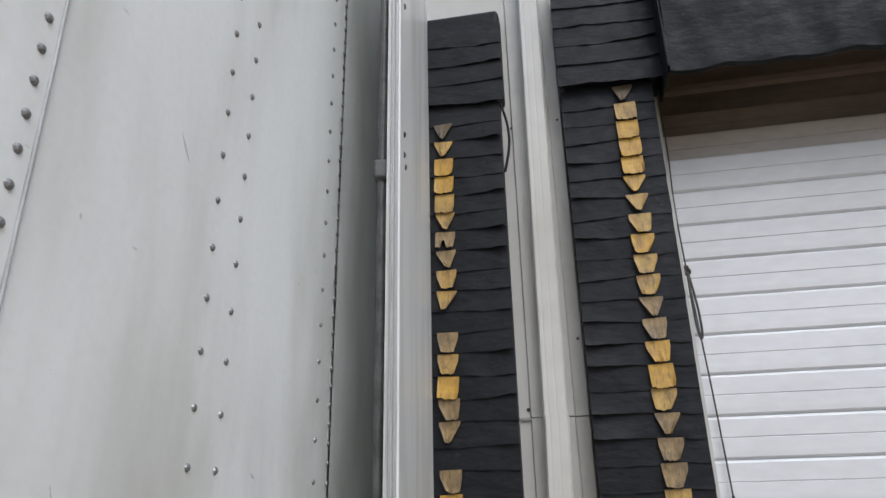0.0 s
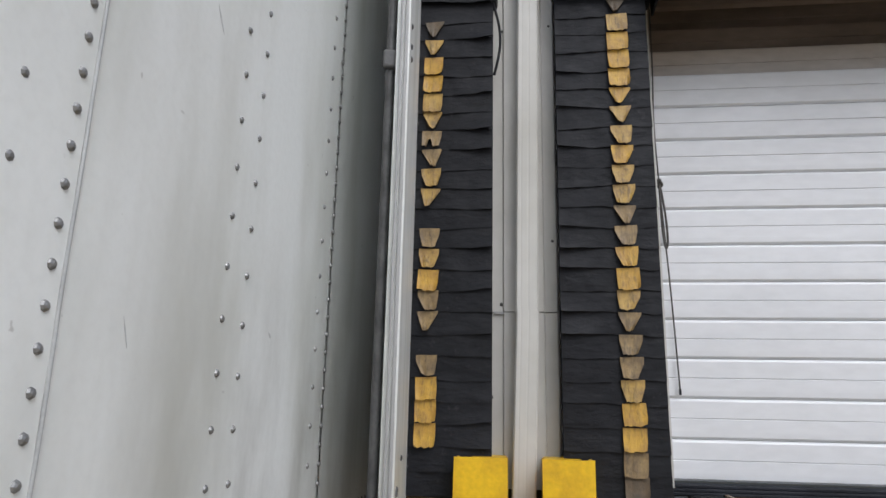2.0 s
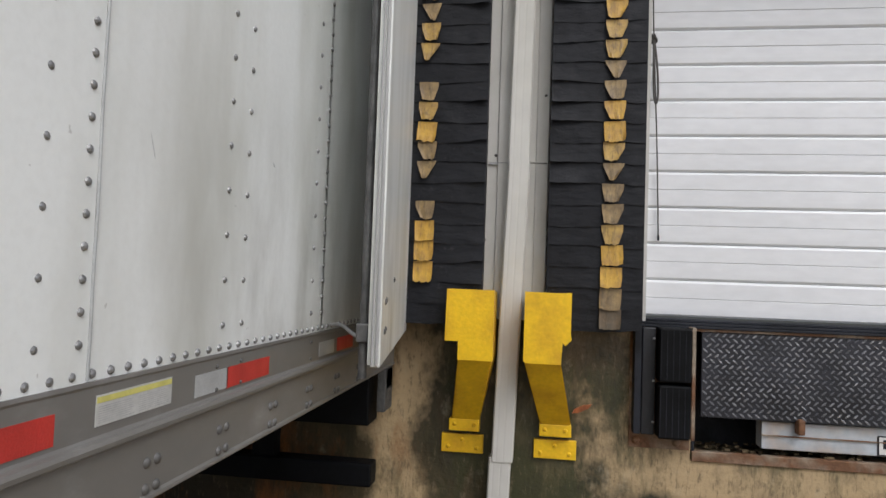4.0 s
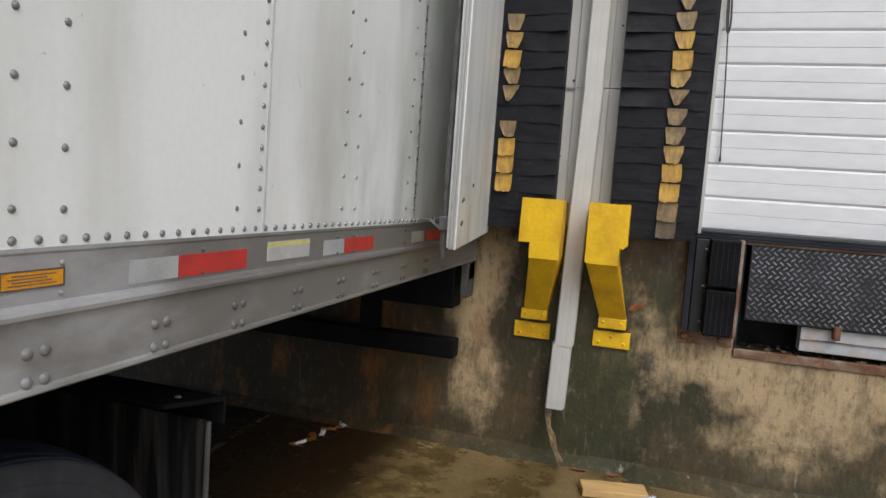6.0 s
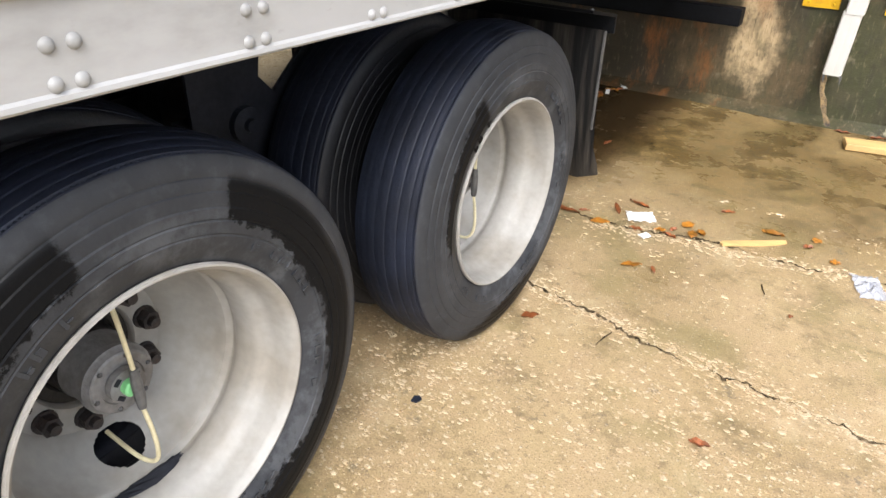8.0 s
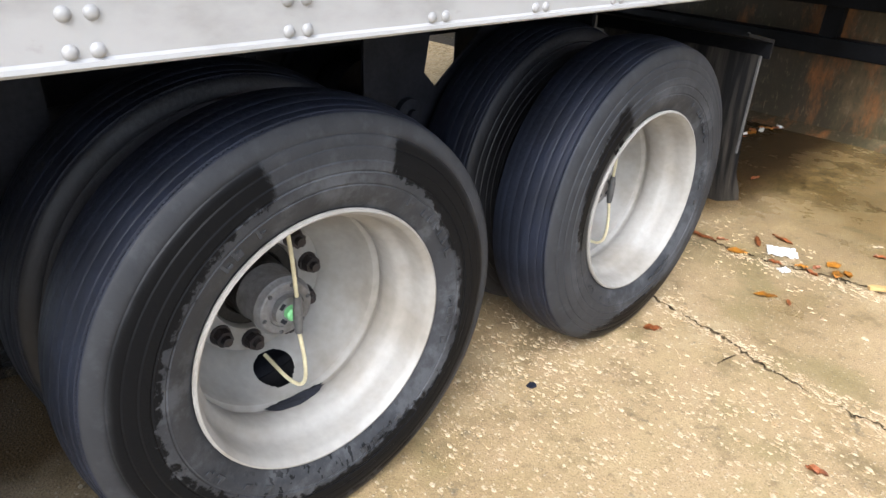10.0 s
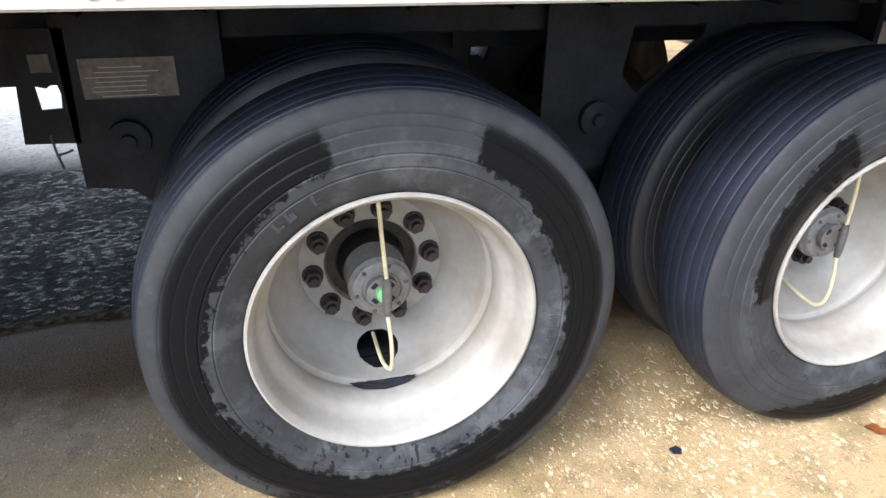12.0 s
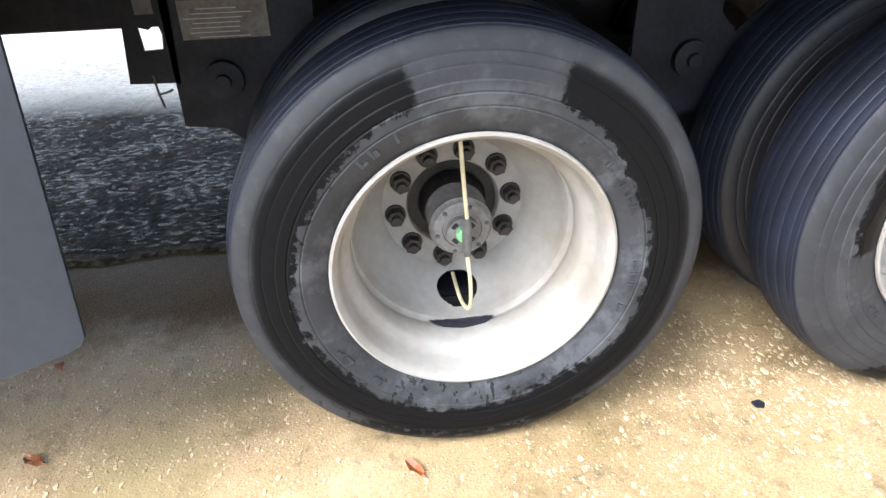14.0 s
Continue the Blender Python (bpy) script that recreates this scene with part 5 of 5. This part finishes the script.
def seal(x0, x1, tab_x, tab_w, tabs, head_x1, head_top, seed, flip):
    """A foam pad in canvas that stands out from the wall, hung with flaps and tabs and capped by a head block."""
    s = thing("dock_seal", "black canvas dock seal pad with overlapping flaps and yellow tabs", "dock seal", "dock seals", at=((x0 + x1) / 2, -0.08, 1.385))
    wide_head = head_x1 > x1 + 0.03
    front = -0.168
    part("pad", cube(x0 + 0.006, x1 - 0.004, front, 0.012, 1.382, head_top - 0.05, bevel=0.018), CANV, s)
    w = x1 - x0
    kinds = [flap_mesh(w, PITCH * 1.14, seed + k, (0.0, 0.02, 0.006, 0.045, 0.01, 0.0, 0.025)[k]) for k in range(7)]
    rng = random.Random(seed)
    for k in range(24):
        z = 1.376 + PITCH * (k + 1)
        m = Matrix.Translation((x0, front, z + 0.012))
        if flip:
            m = Matrix.Translation((x1, front, z + 0.012)) @ Matrix.Diagonal((-1, 1, 1, 1))
        piece("flap", rng.choice(kinds), s, m @ Matrix.Rotation(radians(rng.uniform(-0.8, 0.8)), 4, "Y"))
        if k < len(tabs) and tabs[k] != ".":
            piece("yellow_tab", tab_mesh(tab_w, PITCH * 1.04, seed + 3 * k, tabs[k][0], TABS[tabs[k][1]]), s, Matrix.Translation((tab_x, front - 0.008, z + 0.004)) @ Matrix.Rotation(radians(rng.uniform(-3, 3)), 4, "Y"), "torn dirty yellow vinyl tab" if tabs[k][0] in "VN" else "worn yellow vinyl tab")
    face = front - (0.035 if wide_head else 0.012)
    wide = [flap_mesh(head_x1 - x0 + 0.01, 0.125, seed + 30 + j, 0.012 * j) for j in range(3)]
    z, k = 3.62, 0
    while z < head_top - 0.02:
        piece("head_flap", wide[k % 3], s, Matrix.Translation((x0 - 0.005, face - 0.003, z)) @ Matrix.Rotation(radians(rng.uniform(0.2, 1.6)), 4, "Y"))
        z += 0.105
        k += 1
    part("head_block", cube(x0 + 0.005, head_x1, face, 0.012, 3.515, head_top, bevel=0.02), CANV, s)
    return s


left_seal = seal(0.01, 0.391, 0.088, 0.084, LEFT_TABS, 0.408, 4.0, 100, False)
seal(0.663, 1.056, 0.884, 0.089, RIGHT_TABS, 1.105, 4.16, 200, True)
tube("loose_cord", [(0.388, -0.15, 3.50), (0.41, -0.15, 3.43), (0.424, -0.15, 3.33), (0.42, -0.15, 3.24), (0.396, -0.15, 3.14)], 0.006, CANV, left_seal)
curtain = thing("head_curtain", "black canvas head curtain wrinkled above the dock door", "dock curtain", at=(2.6, -0.2, 3.45))
bm = bmesh.new()
cols = 150


def cloth_y(i, v):
    """How far the wrinkled cloth hangs out, at column i and height v."""
    return -0.32 - 0.02 * math.sin(v * 3.1) - 0.03 * noise.noise((i * 0.1, v * 2.8, 1)) * (1.2 - v) - 0.011 * noise.noise((i * 0.22 + v * 4, v * 1.6, 8)) - 0.004 * noise.noise((i * 0.6 - v * 5, v * 3, 5))


def cloth_at(x0, x1, z0, z1):
    return min(cloth_y((x - 1.112) * cols / 3.1, (z - 3.435) / 0.75) for x in (x0, (x0 + x1) / 2, x1) for z in (z0, (z0 + z1) / 2, z1))


sheets = []
for t in (0.0, 0.03):
    g = []
    for j in range(25):
        v = j / 24
        g.append([bm.verts.new((1.112 + 3.1 * i / cols, cloth_y(i, v) + t, 3.435 + 0.75 * v + 0.012 * noise.noise((i * 0.13, 0, 4)) * (1 - v))) for i in range(cols + 1)])
    for j in range(24):
        for i in range(cols):
            bm.faces.new((g[j][i], g[j][i + 1], g[j + 1][i + 1], g[j + 1][i]))
    sheets.append(g)
for i in range(cols):
    bm.faces.new((sheets[0][0][i], sheets[0][0][i + 1], sheets[1][0][i + 1], sheets[1][0][i]))
part("canvas", bm, CANV, curtain, smooth=True)
def printed(name, x0, x1, z0, z1, parent, label=""):
    y = cloth_at(x0, x1, z0, z1)
    return part(name, cube(x0, x1, y - 0.002, y + 0.006, z0, z1), PAPER, parent, label)


mark = printed("maker_mark", 1.778, 1.868, 3.70, 3.775, curtain, "white printed maker's mark")
for k in range(5):
    printed("mark_bar", 1.885 + 0.075 * k, 1.94 + 0.075 * k, 3.722, 3.775, mark)
printed("mark_line", 1.885, 2.10, 3.702, 3.711, mark)
part("side_return", cube(1.100, 1.112, -0.33, -0.06, 3.45, 4.2, bevel=0.004), CANV, curtain)
# unseen board, added to keep daylight off the top of the door
part("shade_board", cube(1.10, 4.2, -0.30, 0.011, 4.10, 4.18), BLACK, curtain)

# ---- yellow guards ----
def guard(cover, knee, foot, base, hinge, torn):
    """A yellow welded guard: boxed arm, cover plate, hinge block and foot plate."""
    g = thing("guard", "yellow-painted steel guard bracket bolted to the dock wall", "guard bracket", "yellow guards", at=(sum(base) / 2, 0, 0.80))
    bm = bmesh.new()
    sect = [(knee[0], knee[1], -0.315, -0.02, 1.525), (knee[0], knee[1], -0.315, -0.02, 1.245), (foot[0], foot[1], -0.05, -0.012, 0.945)]
    rings = [[bm.verts.new(p) for p in ((a, f, z), (b, f, z), (b, k, z), (a, k, z))] for a, b, f, k, z in sect]
    for p, q in zip(rings, rings[1:]):
        for i in range(4):
            bm.faces.new((p[i], p[(i + 1) % 4], q[(i + 1) % 4], q[i]))
    bm.faces.new(rings[0])
    bm.faces.new(rings[-1][::-1])
    bmesh.ops.bevel(bm, geom=list(bm.edges), offset=0.006, segments=2, affect="EDGES")
    part("arm", bm, YELLOW, g)
    a, b = cover
    if torn:
        out = [(a, 1.53), (a, 1.25), (a + 0.012, 1.243), (knee[1], 1.243), (knee[1] + 0.004, 1.33), (b - 0.02, 1.318), (b + 0.004, 1.345), (b - 0.008, 1.40), (b, 1.53), (b - 0.06, 1.527)]
    else:
        out = [(a, 1.53), (a - 0.004, 1.318), (knee[0], 1.318), (knee[0], 1.243), (b, 1.243), (b, 1.53)]
    part("cover_plate", prism(bmesh.new(), out, -0.326, -0.317, "y"), YELLOW, g)
    part("side_flange", cube(*((b - 0.008, b) if torn else (a, a + 0.008)), -0.317, -0.14, 1.335, 1.525), YELLOW, g)
    part("hinge_block", cube(hinge[0], hinge[1], -0.056, 0.0, 0.898, 0.952, bevel=0.004), YELLOW, g)
    part("foot_plate", cube(base[0], base[1], -0.022, 0.0, 0.795, 0.878, bevel=0.003), YELLOW, g)
    for x, z, y in ((base[0] + 0.03, 0.82, -0.022), (base[1] - 0.03, 0.82, -0.022), (sum(base) / 2, 0.853, -0.022), (hinge[0] + 0.025, 0.928, -0.056), (hinge[1] - 0.025, 0.928, -0.056)):
        bm = bmesh.new()
        dome(bm, (x, y, z), 0.010, 0.009, 6, (0, -1, 0))
        part("bolt", bm, YELLOW, g)
    return g


guard((0.261, 0.455), (0.312, 0.451), (0.262, 0.386), (0.217, 0.405), (0.252, 0.388), False)
guard((0.578, 0.764), (0.582, 0.728), (0.655, 0.787), (0.628, 0.813), (0.650, 0.788), True)
sprig = thing("dead_leaf", "brown dead leaf caught behind the yellow guard", "leaf", at=(0.83, -0.02, 1.02))
part("blade", prism(bmesh.new(), [(0.79, 1.0), (0.82, 1.005), (0.86, 1.025), (0.875, 1.045), (0.84, 1.04), (0.80, 1.02)], -0.03, -0.027, "y"), LEAF_B, sprig)

# ---- downspout ----
spout = thing("downspout", "grey fluted metal downspout, broken and bent at its foot", "downspout", at=(0.50, -0.1, 0.45))


def fluted(x0, x1, y0, y1, z0, z1, lean=0.0, n=2, dip=0.0007):
    """A rectangular pipe whose front has shallow flutes."""
    bm = bmesh.new()
    out = [(x0, y1), (x0, y0 + 0.008), (x0 + 0.006, y0)]
    w = (x1 - x0 - 0.03) / n
    for k in range(n):
        x = x0 + 0.015 + w * k
        out += [(x, y0), (x + w * 0.18, y0 + dip), (x + w * 0.36, y0)]
    out += [(x1 - 0.006, y0), (x1, y0 + 0.008), (x1, y1)]
    prism(bm, out, z0, z1, "z")
    for v in bm.verts:
        v.co.x += lean * (v.co.z - z1)
    return bm


part("upper_pipe", fluted(0.540, 0.632, -0.150, -0.064, 2.08, 7.0, 0.0115), SIDING, spout)
part("lower_pipe", fluted(0.487, 0.579, -0.156, -0.068, 0.80, 2.092, 0.029), SIDING, spout)
part("foot_pipe", fluted(0.440, 0.534, -0.151, -0.074, 0.47, 0.812, 0.03), SIDING, spout)
for x, l in ((0.432, 0.05), (0.45, 0.02), (0.505, 0.01), (0.517, 0.06)):
    part("torn_edge", prism(bmesh.new(), [(x, 0.475), (x + 0.016, 0.475), (x + 0.014, 0.475 - l)], -0.149, -0.146, "y"), STEEL, spout)
bm = bmesh.new()
pa = [(0.442, -0.075, 0.48), (0.444, -0.085, 0.44), (0.450, -0.09, 0.41), (0.462, -0.095, 0.37), (0.476, -0.10, 0.33), (0.492, -0.105, 0.29), (0.51, -0.11, 0.25), (0.528, -0.115, 0.215), (0.54, -0.12, 0.19)]
va = [[bm.verts.new((x + d, y - 0.05 + e, z)) for d, e in ((-0.013 - 0.004 * (j % 2), 0), (0.012 + 0.007 * ((j * 5) % 3 - 1), 0.01), (0.012 + 0.007 * ((j * 5) % 3 - 1), 0.014), (-0.013 - 0.004 * (j % 2), 0.004))] for j, (x, y, z) in enumerate(pa)]
for p, q in zip(va, va[1:]):
    for i in range(4):
        bm.faces.new((p[i], p[(i + 1) % 4], q[(i + 1) % 4], q[i]))
part("bent_strip", bm, ROTTEN, spout, "bent rusty strip of broken pipe")

# ---- dock bumper ----
bump = thing("dock_bumper", "black laminated rubber dock bumper on a rusty plate", "dock bumper", at=(1.16, -0.05, 0.87))
part("back_plate", cube(1.035, 1.29, -0.012, 0.0, 0.87, 1.40, bevel=0.002), RUST, bump)
part("side_angle", cube(1.045, 1.075, -0.075, -0.012, 0.94, 1.395, bevel=0.003), BLACK, bump)
part("rubber_pad", cube(1.08, 1.135, -0.055, -0.012, 0.935, 1.39, bevel=0.004), RUBBER, bump)
for z0, z1 in ((0.932, 1.155), (1.168, 1.395)):
    blk = part("rubber_block", cube(1.142, 1.272, -0.115, -0.012, z0, z1, bevel=0.008), INKY, bump)
    for k in range(5):
        part("ply", cube(1.147 + 0.025 * k, 1.150 + 0.025 * k, -0.1165, -0.11, z0 + 0.01, z1 - 0.01), BLACK, blk)
for z in (0.99, 1.165, 1.345):
    bm = bmesh.new()
    dome(bm, (1.128, -0.055, z), 0.006, 0.006, 8, (0, -1, 0))
    part("rod_end", bm, ALU, bump)
part("edge_angle", cube(1.276, 1.292, -0.10, 0.0, 0.93, 1.40, bevel=0.003), RUST, bump)
for x in (1.065, 1.235):
    bm = bmesh.new()
    dome(bm, (x, -0.012, 0.90), 0.018, 0.010, 8, (0, -1, 0))
    part("anchor_bolt", bm, RUST, bump)

# ---- leveller ----
lev = thing("dock_leveller", "steel dock leveller with tread-plate lip over a blue-grey beam", "dock leveller", at=(2.5, 0.1, 0.9))
part("lip", cube(1.335, 3.7, -0.004, 0.02, 1.015, 1.378, bevel=0.003), DIAMOND, lev, "worn diamond tread-plate lip")
bm = bmesh.new()
row = 0
z = 1.03
while z < 1.368:
    x = 1.35 + (0.0155 if row % 2 else 0)
    while x < 2.75:
        a = radians(40 if row % 2 else -40)
        c, s = math.cos(a), math.sin(a)
        pts = [(-0.0145, 0), (-0.007, -0.004), (0.007, -0.004), (0.0145, 0), (0.007, 0.004), (-0.007, 0.004)]
        base = [bm.verts.new((x + u * c - v * s, -0.004, z + u * s + v * c)) for u, v in pts]
        top = [bm.verts.new((x + 0.7 * (u * c - v * s), -0.0066, z + 0.7 * (u * s + v * c))) for u, v in pts]
        bm.faces.new(top)
        for k in range(6):
            bm.faces.new((base[k], base[(k + 1) % 6], top[(k + 1) % 6], top[k]))
        x += 0.031
    z += 0.0225
    row += 1
tagged(part("raised_treads", bm, mat("worn_treads", (0.34, 0.35, 0.38), 0.3, 0.6, 0.3, 9, 60, 0.1, tint=(0.07, 0.075, 0.09)), lev), kind="stuff")
part("top_edge", cube(1.30, 3.75, -0.01, 0.3, 1.381, 1.393), RUST, lev)
part("beam", cube(1.592, 3.6, 0.02, 0.10, 0.892, 1.008, bevel=0.003), LEVEL, lev, "blue-grey painted beam with rust stains")
part("beam_ledge", cube(1.592, 3.6, 0.012, 0.021, 0.948, 0.953), RUST, lev)
part("lug", cube(1.722, 1.752, -0.03, 0.02, 0.965, 1.03, bevel=0.008), RUST, lev)
sign = part("sign", cube(2.055, 2.25, 0.014, 0.02, 0.90, 0.972, bevel=0.001), PAPER, lev, "white maker's sign with dark print")
part("sign_edge", cube(2.050, 2.255, 0.016, 0.0195, 0.895, 0.977), BLACK, sign)
part("logo", prism(bmesh.new(), [(2.07, 0.925), (2.07, 0.962), (2.098, 0.962), (2.098, 0.945), (2.085, 0.943), (2.1, 0.925)], 0.0125, 0.0138, "y"), BLACK, sign)
bm = bmesh.new()
box(bm, 2.115, 2.225, 0.0125, 0.0138, 0.945, 0.953)
box(bm, 2.115, 2.20, 0.0125, 0.0138, 0.925, 0.930)
tagged(part("printing", bm, INK, sign), kind="stuff")
part("pit_back", cube(1.30, 3.8, 0.32, 0.36, 0.83, 1.39), BLACK, lev)
part("pit_side", cube(1.296, 1.312, 0.0, 0.35, 0.832, 1.38), BLACK, lev)
part("pit_angle", cube(1.30, 3.8, -0.012, 0.02, 0.826, 0.868, bevel=0.003), RUST, lev, "rusty steel pit edge angle")
bm = bmesh.new()
rng = random.Random(14)
for k in range(60):
    x, y, r = rng.uniform(1.33, 2.3), rng.uniform(-0.01, 0.2), rng.uniform(0.004, 0.013)
    box(bm, x, x + r * 2, y, y + r * 1.5, 0.866, 0.869 + r * 0.6)
tagged(part("pit_litter", bm, CRACK, lev), kind="stuff")

# ---- loose things on the ground ----
def on_ground(x, y, rz=0, lift=0.0):
    slope = math.degrees(math.atan(0.06)) if y > -1.9 else 0
    return pose(x, y, ground_z(y) + lift, slope, 0, rz)


def laid(name, label, category, bm, material, m, group="", smooth=False):
    ob = tagged(done(bm, name, material, None, "", smooth), label, category, group)
    ob.matrix_basis = m
    return ob


laid("wood_block", "short pale yellow offcut of timber board on wet ground", "timber", cube(-0.155, 0.155, -0.055, 0.055, 0.0, 0.036, bevel=0.004), WOOD, on_ground(0.805, -0.285, 14, 0.002))
laid("wood_stick", "thin split pale wooden stick on the cracked concrete", "stick", prism(bmesh.new(), [(-0.145, -0.012), (0.10, -0.017), (0.145, -0.010), (0.15, 0.012), (-0.13, 0.016), (-0.148, 0.006)], 0.0, 0.012, "z"), WOOD, on_ground(0.484, -1.625, 39, 0.001))


def crumple(w, d, h, seed, n=9):
    """A crumpled sheet with some thickness."""
    bm = bmesh.new()
    sheets = []
    for t in (0.0, 0.0025):
        g = []
        for j in range(n + 1):
            row = []
            for i in range(n + 1):
                u, v = i / n - 0.5, j / n - 0.5
                k = 1 - 0.35 * abs(noise.noise((u * 4, v * 4, seed)))
                row.append(bm.verts.new((w * u * k, d * v * k, t + max(0.0, h * (0.45 + noise.noise((u * 6, v * 6, seed + 5))) * (1 - 2.2 * max(abs(u), abs(v)) ** 2)))))
            g.append(row)
        for j in range(n):
            for i in range(n):
                bm.faces.new((g[j][i], g[j][i + 1], g[j + 1][i + 1], g[j + 1][i]))
        sheets.append(g)
    return bm


laid("plastic_bag", "crumpled pale plastic bag beside a timber offcut", "plastic bag", crumple(0.20, 0.14, 0.06, 3), PLASTIC, on_ground(1.015, -0.335, 15, 0.001))
laid("paper_scrap", "torn white paper scrap lying on wet concrete", "paper", crumple(0.13, 0.09, 0.03, 7), PAPER, on_ground(0.0, -1.675, 30, 0.001), "paper scraps")
laid("paper_scrap", "small torn white paper scrap in a crack", "paper", crumple(0.05, 0.04, 0.02, 8), PAPER, on_ground(0.075, -1.83, 60, 0.001), "paper scraps")
laid("plastic_wrap", "flattened clear plastic wrapper lying over a crack", "wrapper", crumple(0.11, 0.17, 0.02, 11), PLASTIC, on_ground(0.935, -1.71, 20, 0.001))


def leaf_bm(l, w, seed):
    rng = random.Random(seed)
    bm = bmesh.new()
    up, n = [], 7
    for t in (0.0015, 0.0):
        mid = [bm.verts.new((l * (k / n - 0.5), 0.0, 0.004 + 0.006 * math.sin(k * 0.5 + seed) + t)) for k in range(n + 1)]
        s = []
        for sign_ in (1, -1):
            row = [bm.verts.new((l * (k / n - 0.5), sign_ * w * 0.5 * math.sin(math.pi * (k / n) ** 0.8) * rng.uniform(0.85, 1.1), 0.002 + 0.008 * abs(math.sin(k + seed)) * (0 < k < n) + t)) for k in range(n + 1)]
            for k in range(n):
                bm.faces.new((mid[k], mid[k + 1], row[k + 1], row[k]))
    return bm


LEAVES = [(0.02, -1.79, 0.07, 0.03, 10, 1), (0.11, -1.74, 0.06, 0.035, 200, 0), (0.16, -1.70, 0.05, 0.03, 60, 1), (0.27, -1.66, 0.07, 0.045, 130, 0), (-0.24, -1.76, 0.06, 0.02, 20, 1),
          (-0.139, -1.822, 0.10, 0.055, 20, 0), (0.204, -1.623, 0.085, 0.06, 60, 0), (0.242, -1.694, 0.09, 0.05, 100, 0), (0.537, -1.49, 0.11, 0.05, 5, 0), (1.2, -1.565, 0.10, 0.06, 10, 0), (1.255, -1.615, 0.14, 0.04, 150, 1), (-0.05, -1.556, 0.12, 0.035, 170, 1),
          (-0.122, -1.654, 0.14, 0.03, 120, 1), (-0.335, -1.80, 0.2, 0.04, 178, 1), (1.097, -1.678, 0.05, 0.04, 40, 0), (0.625, -2.94, 0.07, 0.035, 10, 1), (-0.058, -4.158, 0.085, 0.032, 35, 1), (-0.228, -5.06, 0.085, 0.034, 60, 1), (-0.05, -2.672, 0.075, 0.045, 40, 1),
          (0.708, -1.457, 0.06, 0.05, 80, 0), (0.8, -1.594, 0.05, 0.04, 20, 0), (0.685, -1.526, 0.05, 0.035, 30, 1), (0.161, -1.762, 0.08, 0.03, 160, 1), (0.322, -1.411, 0.07, 0.03, 20, 1), (0.116, -2.105, 0.10, 0.04, 30, 0), (0.2, -2.09, 0.07, 0.02, 120, 1), (1.3, -1.66, 0.09, 0.03, 140, 1),
          (1.096, -1.908, 0.045, 0.03, 50, 1), (0.62, -0.11, 0.10, 0.035, 0, 1), (0.80, -0.10, 0.09, 0.03, 20, 1), (-0.447, -0.993, 0.08, 0.03, 75, 1), (-0.585, -5.115, 0.05, 0.03, 30, 1), (0.72, -2.11, 0.03, 0.02, 80, 1)]
for k, (x, y, l, w, r, kind) in enumerate(LEAVES):
    laid("leaf", "wet brown fallen leaf on the concrete" if kind else "wet orange fallen leaf on the concrete", "leaf", leaf_bm(l * 0.88, w * 0.85, k), LEAF_B if kind else LEAF_A, on_ground(x, y, r, 0.002), "fallen leaves", True)
laid("rubber_chip", "small dark blue chip lying on the concrete", "chip", prism(bmesh.new(), [(-0.014, -0.01), (0.004, -0.014), (0.016, 0.004), (0.006, 0.016), (-0.01, 0.012)], 0, 0.006, "z"), TREAD, on_ground(-0.122, -3.261, 20, 0.001))
laid("twig", "thin dark twig on the concrete", "twig", prism(bmesh.new(), [(-0.05, -0.0015), (0.0, 0.002), (0.05, -0.001), (0.05, 0.0015), (0.0, 0.005), (-0.05, 0.001)], 0, 0.005, "z"), CRACK, on_ground(0.217, -2.64, 80, 0.001))
laid("twig", "thin dark twig on the concrete", "twig", prism(bmesh.new(), [(-0.035, -0.0015), (0.0, 0.001), (0.035, -0.001), (0.035, 0.0015), (0.0, 0.004), (-0.035, 0.001)], 0, 0.005, "z"), CRACK, on_ground(0.597, -1.97, 110, 0.001))
for k in range(9):
    rng = random.Random(40 + k)
    y = -0.42 + 0.05 * k
    x = -0.82 + 0.014 * k + rng.uniform(-0.03, 0.03)
    if k % 3 == 1:
        laid("paper_scrap", "torn white paper scrap in leaf litter under the trailer", "paper", crumple(0.10, 0.03, 0.015, 20 + k), PAPER, on_ground(x, y, 60 + 12 * k, 0.001), "paper scraps")
    else:
        laid("leaf", "wet brown fallen leaf under the trailer", "leaf", leaf_bm(0.09, 0.045, 60 + k), LEAF_A if k % 3 else LEAF_B, on_ground(x, y, 40 * k, 0.002), "fallen leaves", True)
